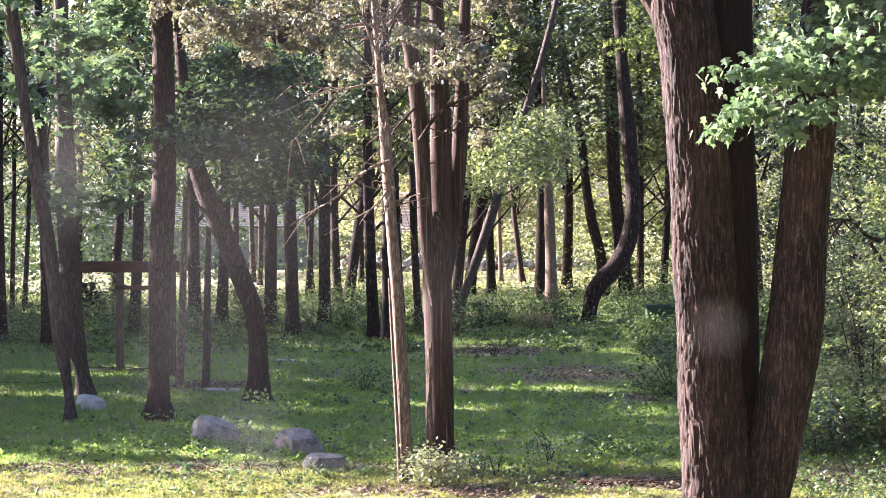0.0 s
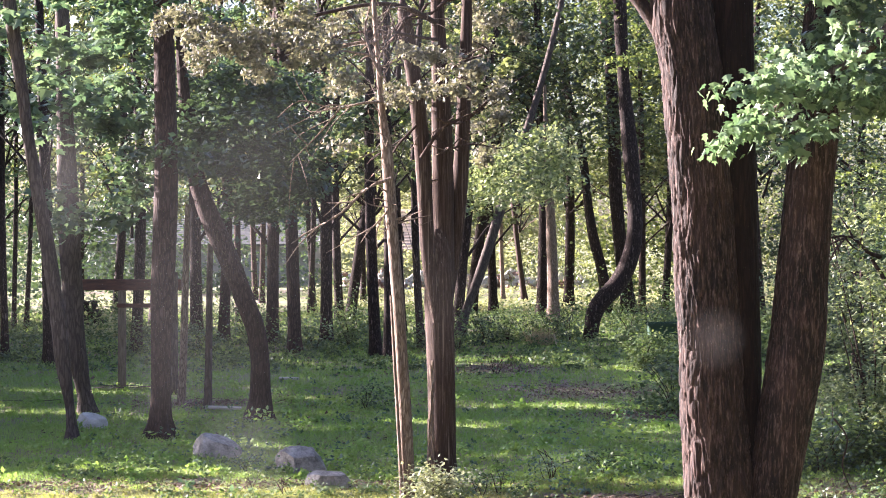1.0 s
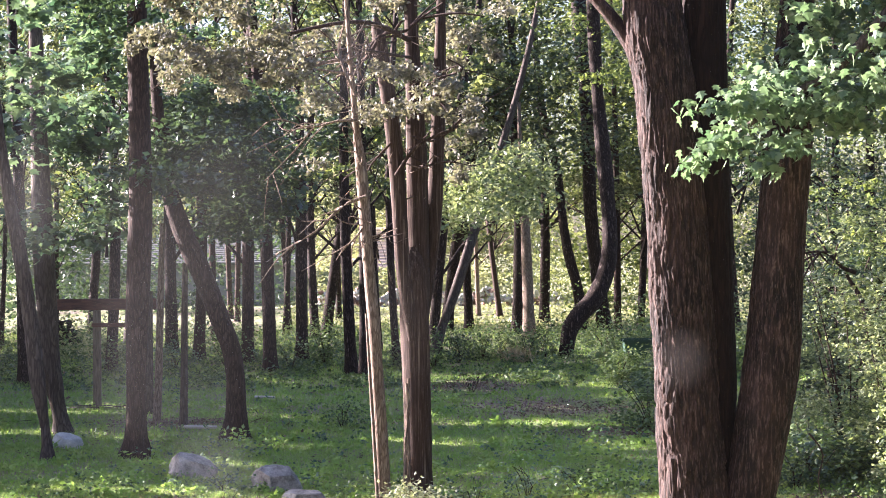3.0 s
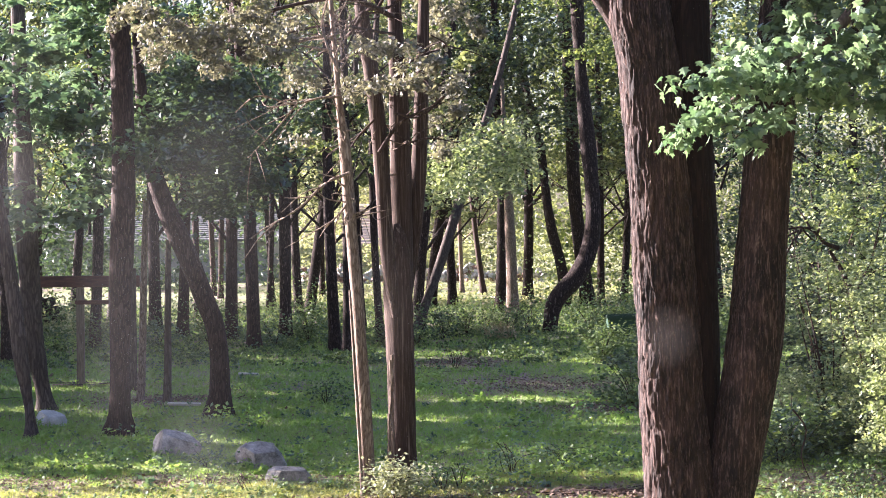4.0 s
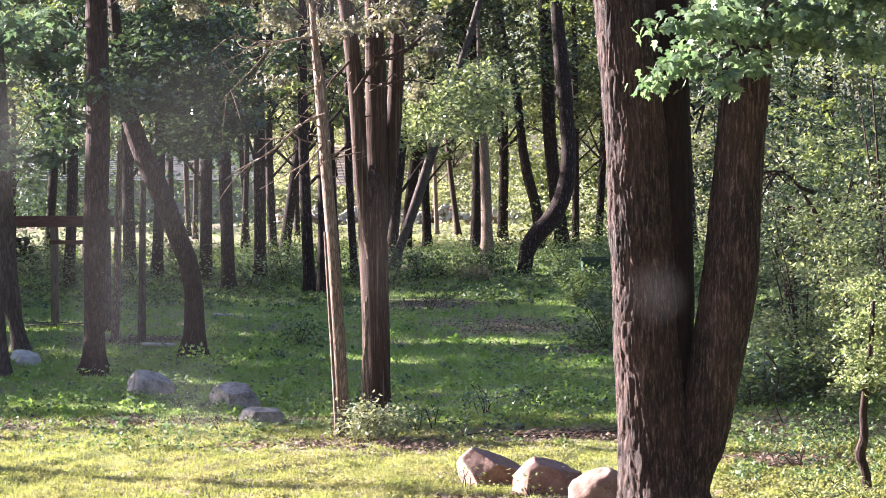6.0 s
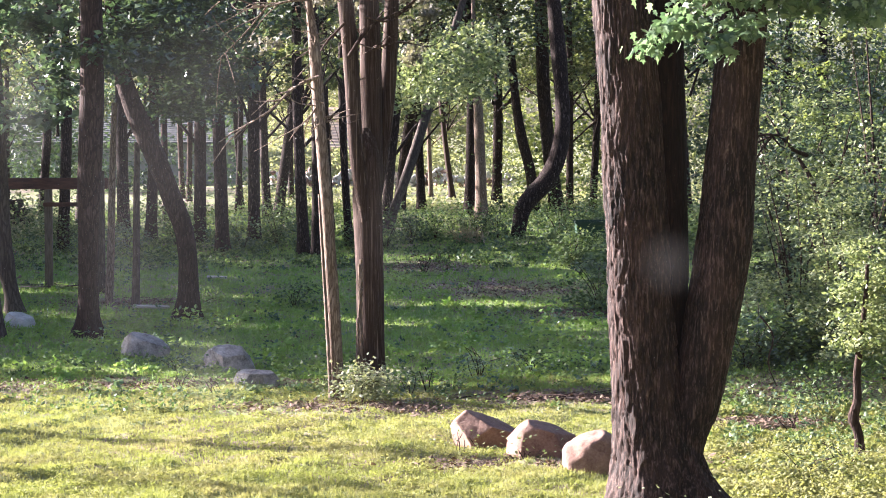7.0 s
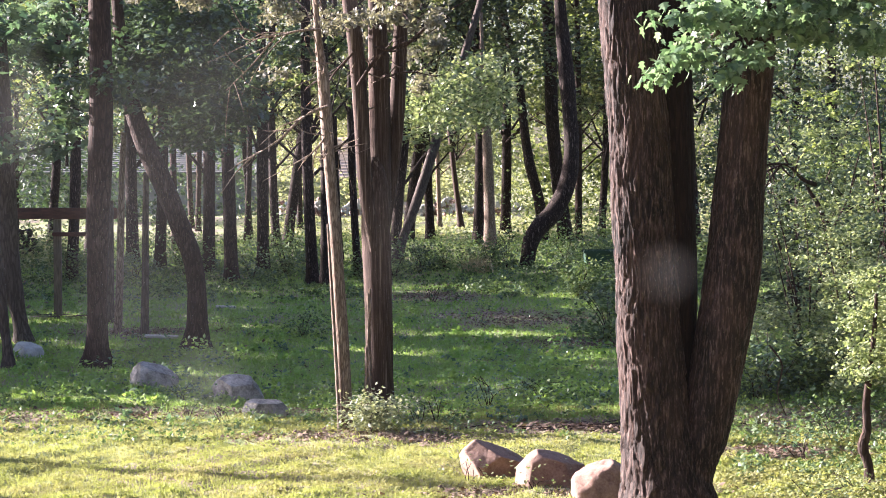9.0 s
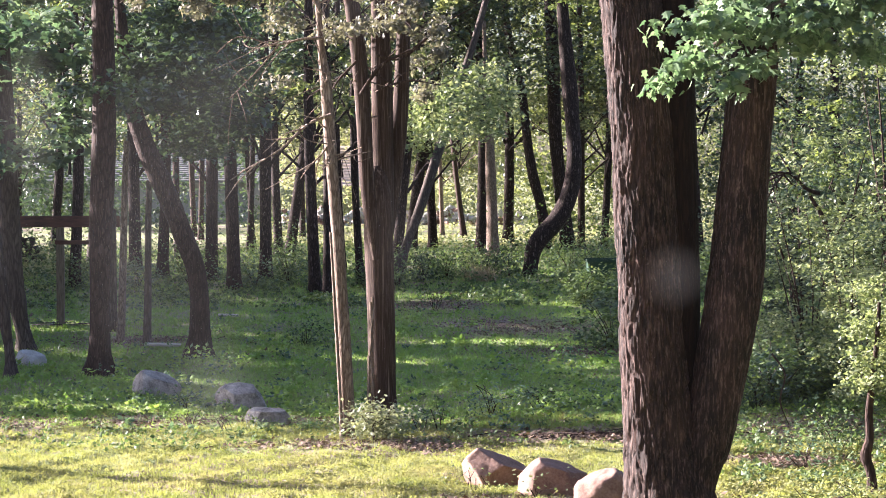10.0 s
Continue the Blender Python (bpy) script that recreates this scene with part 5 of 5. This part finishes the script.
for z in (-0.69, 0.59):
    part("rail", box(-0.757, 0.757, -0.03, 0.03, z - 0.03, z + 0.03, PLASTER, "rail", 0.004), window)

# ---- small things ----
def beam_frame(xa, xb, x0, x1, y, z1, z0, r1, r0):
    """Two posts that carry a heavy red-brown beam, with a short rail below it."""
    top = tagged(new("timber_frame"), "red-brown timber frame of posts and a heavy beam between trees", "timber frame")
    top.location = (xa, y, 0)
    part("beam", box(x0 - xa, x1 - xa, -0.07, 0.07, z0, z1, BEAM_RED, "beam"), top)
    part("rail", box(-0.08, 0.5, -0.10, -0.05, r0, r1, BEAM_RED, "rail"), top)
    for x in (0.0, xb - xa):
        part("post", box(x - 0.065, x + 0.065, -0.05, 0.05, -0.05, z0 - 0.003, WOOD_OLD, "post"), top)


def board(x, y, length, width):
    ob = new("board", box(-length / 2, length / 2, -width / 2, width / 2, 0, 0.03, WOOD_PALE, "board", 0.005))
    ob.matrix_world = pose(x, y, 0.055, 10, 2, 4)
    tagged(ob, "short pale weathered board lying in the grass", "board")


def log(x, y, length, r, turn, seed):
    rng = np.random.default_rng(seed)
    v, q = tube([(-length, 0, 0), (-length * 0.3, 0.02, 0.01), (length * 0.3, -0.02, 0), (length, 0.01, 0.02)], [r, r * 1.05, r * 0.95, r * 0.8], 14, 0.06, 0.004, rng)
    ob = new("log", mesh_of("log", v, q, BARK_BROWN))
    ob.matrix_world = pose(x, y, r * 0.8, 0, 0, turn)
    tagged(ob, "fallen branch lying in the grass", "log", "fallen wood")


def trough(x0, x1, y, z1, z0):
    """An open dark green trough with a rolled rim, half sunk in the weeds."""
    w = x1 - x0
    top = tagged(new("trough"), "dark green plastic trough standing in the weeds", "trough")
    top.location = (x0 + w / 2, y, 0)
    bm = bmesh.new()
    rings = [(0.40, 0.0, 0.24), (0.50, z1, 0.30), (0.46, z1, 0.26), (0.37, 0.06, 0.20)]
    made = [[bm.verts.new((sx * a * w, sy * d, z)) for sx, sy in ((-1, -1), (1, -1), (1, 1), (-1, 1))] for a, z, d in rings]
    for a, b in zip(made, made[1:]):
        for i in range(4):
            bm.faces.new((a[i], a[(i + 1) % 4], b[(i + 1) % 4], b[i]))
    bm.faces.new(made[0][::-1])
    bm.faces.new(made[-1])
    bmesh.ops.bevel(bm, geom=bm.edges[:], offset=0.015, segments=2, affect="EDGES")
    me = bpy.data.meshes.new("tub")
    bm.to_mesh(me)
    bm.free()
    me.materials.append(GREEN_PLASTIC)
    part("tub", me, top)
    part("rim", box(-w * 0.53, w * 0.53, -0.33, -0.28, z1 - 0.05, z1 + 0.01, GREEN_PLASTIC, "rim"), top)
    part("rim", box(-w * 0.53, w * 0.53, 0.28, 0.33, z1 - 0.05, z1 + 0.01, GREEN_PLASTIC, "rim"), top)


beam_frame(-5.47, -4.60, -6.34, -4.46, 38.6, 1.89, 1.70, 1.48, 1.41)
board(-3.30, 33.9, 0.54, 0.11)
board(-2.79, 40.7, 0.36, 0.10)
log(-5.50, 38.33, 0.55, 0.085, 5, 80)
log(-5.28, 38.60, 0.5, 0.095, -8, 81)
log(-5.84, 39.30, 0.4, 0.05, 12, 82)
log(-6.60, 35.67, 0.55, 0.05, 4, 83)
log(-0.47, 24.23, 0.35, 0.025, -22, 84)
log(0.99, 41.57, 0.3, 0.03, 15, 85)
log(1.33, 39.30, 0.4, 0.025, -10, 86)
trough(4.09, 4.92, 46.0, 0.84, 0.56)


def stone_heap(x0, x1, y, h, count, seed):
    """A long heap of field stones: each stone a part, on four shared meshes."""
    rng = np.random.default_rng(seed)
    top = tagged(new("stone_heap"), "long heap of pale field stones in the sun", "stone heap")
    top.location = ((x0 + x1) / 2, y, 0)
    meshes = []
    for k in range(5):
        bm = bmesh.new()
        bmesh.ops.create_icosphere(bm, subdivisions=2, radius=0.5)
        for v in bm.verts:
            v.co = v.co * (1 + 0.9 * noise.noise(v.co * 2.2 + Vector((k * 7.0, 3, 1))))
            v.co.z *= 0.7
        me = bpy.data.meshes.new("stone")
        bm.to_mesh(me)
        bm.free()
        me.materials.append((STONE_WHITE, STONE_PINK, STONE_WHITE)[k % 3])
        meshes.append(me)
    for k in range(count):
        u = rng.uniform(-1, 1)
        lift = rng.uniform(0, 1)
        ob = part("stone", meshes[k % 5], top)
        ob.matrix_basis = pose(u * (x1 - x0) / 2, rng.normal(0, 0.5) * (1 - lift), lift * h * (0.55 + 0.45 * math.sin(u * 9 + 1) ** 2), *rng.uniform(0, 360, 3)) @ Matrix.Diagonal((*(rng.uniform(0.12, 0.34) * rng.uniform(0.8, 1.25, 3)), 1))


# logs are made up, in place of a dark shape of unknown kind
def woodpile(x, y, seed):
    """Dark split logs laid in three rows, each log a part."""
    rng = np.random.default_rng(seed)
    top = tagged(new("woodpile"), "dark pile of logs standing in for an unclear dark shape", "woodpile")
    top.location = (x, y, 0)
    for row in range(4):
        for k in range(5 - row):
            r = 0.125 * rng.uniform(0.88, 1.05)
            at = np.array([(k - (4 - row) / 2) * 0.25, rng.normal(0, 0.03), 0.12 + row * 0.215])
            v, q = tube([at + (0, -0.5, 0), at + (0.01, 0, 0.005), at + (0, 0.5, 0)], [r, r * 1.03, r * 0.97], 14, 0.1, 0.004, rng)
            part("log", mesh_of("log", v, q, BARK_DARK), top)


woodpile(-9.45, 60.0, 92)
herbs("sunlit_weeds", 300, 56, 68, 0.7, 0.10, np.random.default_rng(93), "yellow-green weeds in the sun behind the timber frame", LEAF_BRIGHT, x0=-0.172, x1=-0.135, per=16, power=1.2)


stone_heap(-5.0, 6.5, 108.0, 0.85, 290, 91)


def house(x0, x1, y0, y1, wall, ridge, wall_mat, roof_mat, label):
    """A far house: walls of lapped boards, a pitched roof in courses."""
    top = tagged(new("house"), label, "house")
    top.location = ((x0 + x1) / 2, y0, 0)
    w, d = (x1 - x0) / 2, y1 - y0
    part("wall", box(-w, w, 0, d, 0, wall, wall_mat, "wall", 0.02), top)
    n = 14
    for k in range(n):
        a, b = k / n, (k + 1) / n
        bm = bmesh.new()
        ya, yb = -0.4 + a * (d / 2 + 0.4), -0.4 + b * (d / 2 + 0.4) + 0.05
        za, zb = wall - 0.1 + a * (ridge - wall) + 0.02, wall - 0.1 + b * (ridge - wall)
        for sx in (-w - 0.3, w + 0.3):
            for yy, zz in ((ya, za), (yb, zb), (yb, zb - 0.06), (ya, za - 0.12)):
                bm.verts.new((sx, yy, zz))
        bm.verts.ensure_lookup_table()
        v = bm.verts
        for f in ((0, 1, 2, 3), (7, 6, 5, 4), (0, 4, 5, 1), (1, 5, 6, 2), (2, 6, 7, 3), (3, 7, 4, 0)):
            bm.faces.new([v[i] for i in f])
        me = bpy.data.meshes.new("roof_course")
        bm.to_mesh(me)
        bm.free()
        me.materials.append(roof_mat)
        part("roof_course", me, top)


house(-2.6, -0.9, 119, 125, 1.9, 4.0, ROOF_TAN, ROOF_TAN, "tan house with a shingled roof glimpsed beyond the wood")
house(-19.5, -6.5, 114, 122, 2.2, 3.6, SIDING_GREY, ROOF_GREY, "grey house with a grey roof glimpsed through the trees")

# dead twigs and litter on the bare soil
def twigs(name, n, cx, cy, rx, ry, seed, label):
    rng = np.random.default_rng(seed)
    got = []
    for k in range(n):
        a = np.array([cx + rng.normal(0, rx * 0.6), cy + rng.normal(0, ry * 0.6), 0.012])
        t, s = rng.normal(0, 0.5), rng.uniform(0.1, 0.4)
        way = np.array([math.cos(t), math.sin(t), 0.0]) * s
        got.append(tube([a - way, a + (0, 0, rng.uniform(0, 0.03)) + rng.normal(0, 0.01, 3), a + way + (0, 0, rng.uniform(0, 0.06))], [0.008, 0.006, 0.003], 5, 0.12))
    stuff(name, joined(got), BARK_BROWN, label, "twigs")


for k, (bx, by, rx, ry) in enumerate(BARE):
    if k == 3:
        twigs("dead_twigs", 60, bx, by, rx * 0.8, ry * 0.5, 600, "dead twigs strewn over bare soil")
    q = np.c_[rng.normal(bx, rx * 0.55, 2200), rng.normal(by, ry * 0.55, 2200), rng.uniform(0.005, 0.04, 2200)]
    stuff("leaf_litter", scatter(q, 0.05 * rng.uniform(0.5, 1.4, len(q)), LEAF_PLAIN, rng, 0.25, 0.0), LITTER, "dry brown leaf litter on bare soil", "leaf litter")


# leafy clumps along the front of the undergrowth
for k, (x, y, h, mat) in enumerate(((-2.9, 51.0, 0.75, LEAF_FRESH), (-2.2, 52.5, 0.95, HERB), (-1.5, 51.6, 0.8, LEAF_FRESH), (-0.4, 50.4, 0.7, HERB), (0.3, 51.8, 0.8, HERB), (0.9, 53.4, 0.75, LEAF_SHADE), (1.5, 54.4, 0.8, HERB), (1.95, 55.2, 0.7, LEAF_LIGHT), (2.6, 55.6, 0.85, HERB), (3.1, 56.4, 0.9, LEAF_SHADE), (4.4, 54.0, 0.95, HERB), (4.9, 52.5, 1.0, LEAF_FRESH), (-4.6, 53.5, 0.7, HERB), (-5.6, 52.0, 0.6, LEAF_FRESH), (-6.8, 50.0, 0.7, HERB), (5.0, 49.0, 0.8, HERB), (4.3, 41.5, 0.6, HERB), (4.0, 38.5, 0.55, LEAF_SHADE))):
    shrub(x, y, 0.45, 0.35, h, 460, 0.085, mat, "leafy clump at the front of the undergrowth", 870 + k, 7)


# a tuft of straw and two dark weeds on the shaded grass
q = np.c_[rng.normal(2.27, 0.16, 260), rng.normal(53.5, 0.15, 260), np.full(260, 0.03)]
stuff("dry_grass_tuft", blades(q, np.full(260, 0.36), np.full(260, 0.03), rng, 1.1), STRAW, "tuft of dry beige grass in the undergrowth", "grass")
shrub(-1.2, 34.6, 0.32, 0.25, 0.36, 420, 0.06, HERB, "dark leafy weed standing in the shaded grass", 860, 6)
shrub(0.96, 42.9, 0.30, 0.2, 0.42, 60, 0.06, LITTER, "withered brown sapling standing in the grass", 861, 9)
shrub(-0.1, 41.0, 0.28, 0.2, 0.40, 260, 0.06, LEAF_FRESH, "leafy weed standing in the shaded grass", 862, 6)


# small weeds against the stones and the big trunk
for k, (x, y, h) in enumerate(((1.62, 17.9, 0.20), (0.72, 18.9, 0.16), (1.25, 18.2, 0.14), (1.98, 14.75, 0.34), (2.16, 14.7, 0.30), (2.32, 14.8, 0.22), (-1.6, 23.1, 0.22), (-2.0, 23.6, 0.2), (0.35, 22.9, 0.25), (0.55, 23.2, 0.3))):
    shrub(x, y, 0.13, 0.1, h, 70, 0.035, LEAF_PALE if k in (3, 4) else LEAF_LIGHT, "small leafy weed at the foot of stones and trunks", 800 + k, 4)


for k, (x, y, rx, h, n, mat) in enumerate(((4.25, 21.3, 0.36, 0.42, 520, HERB), (3.75, 20.2, 0.25, 0.26, 260, LEAF_FRESH), (3.35, 17.4, 0.32, 0.22, 320, LEAF_LIGHT), (3.75, 17.9, 0.28, 0.20, 260, LEAF_LIGHT), (1.15, 24.6, 0.38, 0.36, 380, LEAF_FRESH), (1.75, 24.9, 0.32, 0.30, 300, HERB), (2.9, 25.6, 0.4, 0.32, 320, HERB), (-2.2, 25.2, 0.35, 0.22, 240, LEAF_FRESH))):
    shrub(x, y, rx, rx * 0.7, h, n, 0.042, mat, "clump of leafy weeds growing in the lawn", 840 + k, 6)


def vine(line, seed):
    """A dry vine hanging off the trunk."""
    rng = np.random.default_rng(seed)
    ob = new("vine", mesh_of("vine", *tube(line, [0.007, 0.006, 0.005, 0.003], 6, 0.05, 0.0, rng), BARK_BROWN))
    tagged(ob, "thin dry vine hanging beside the trunk", "vine")


vine([(2.62, 15.35, 1.42), (2.70, 15.3, 1.30), (2.66, 15.25, 1.10), (2.72, 15.25, 0.95)], 95)
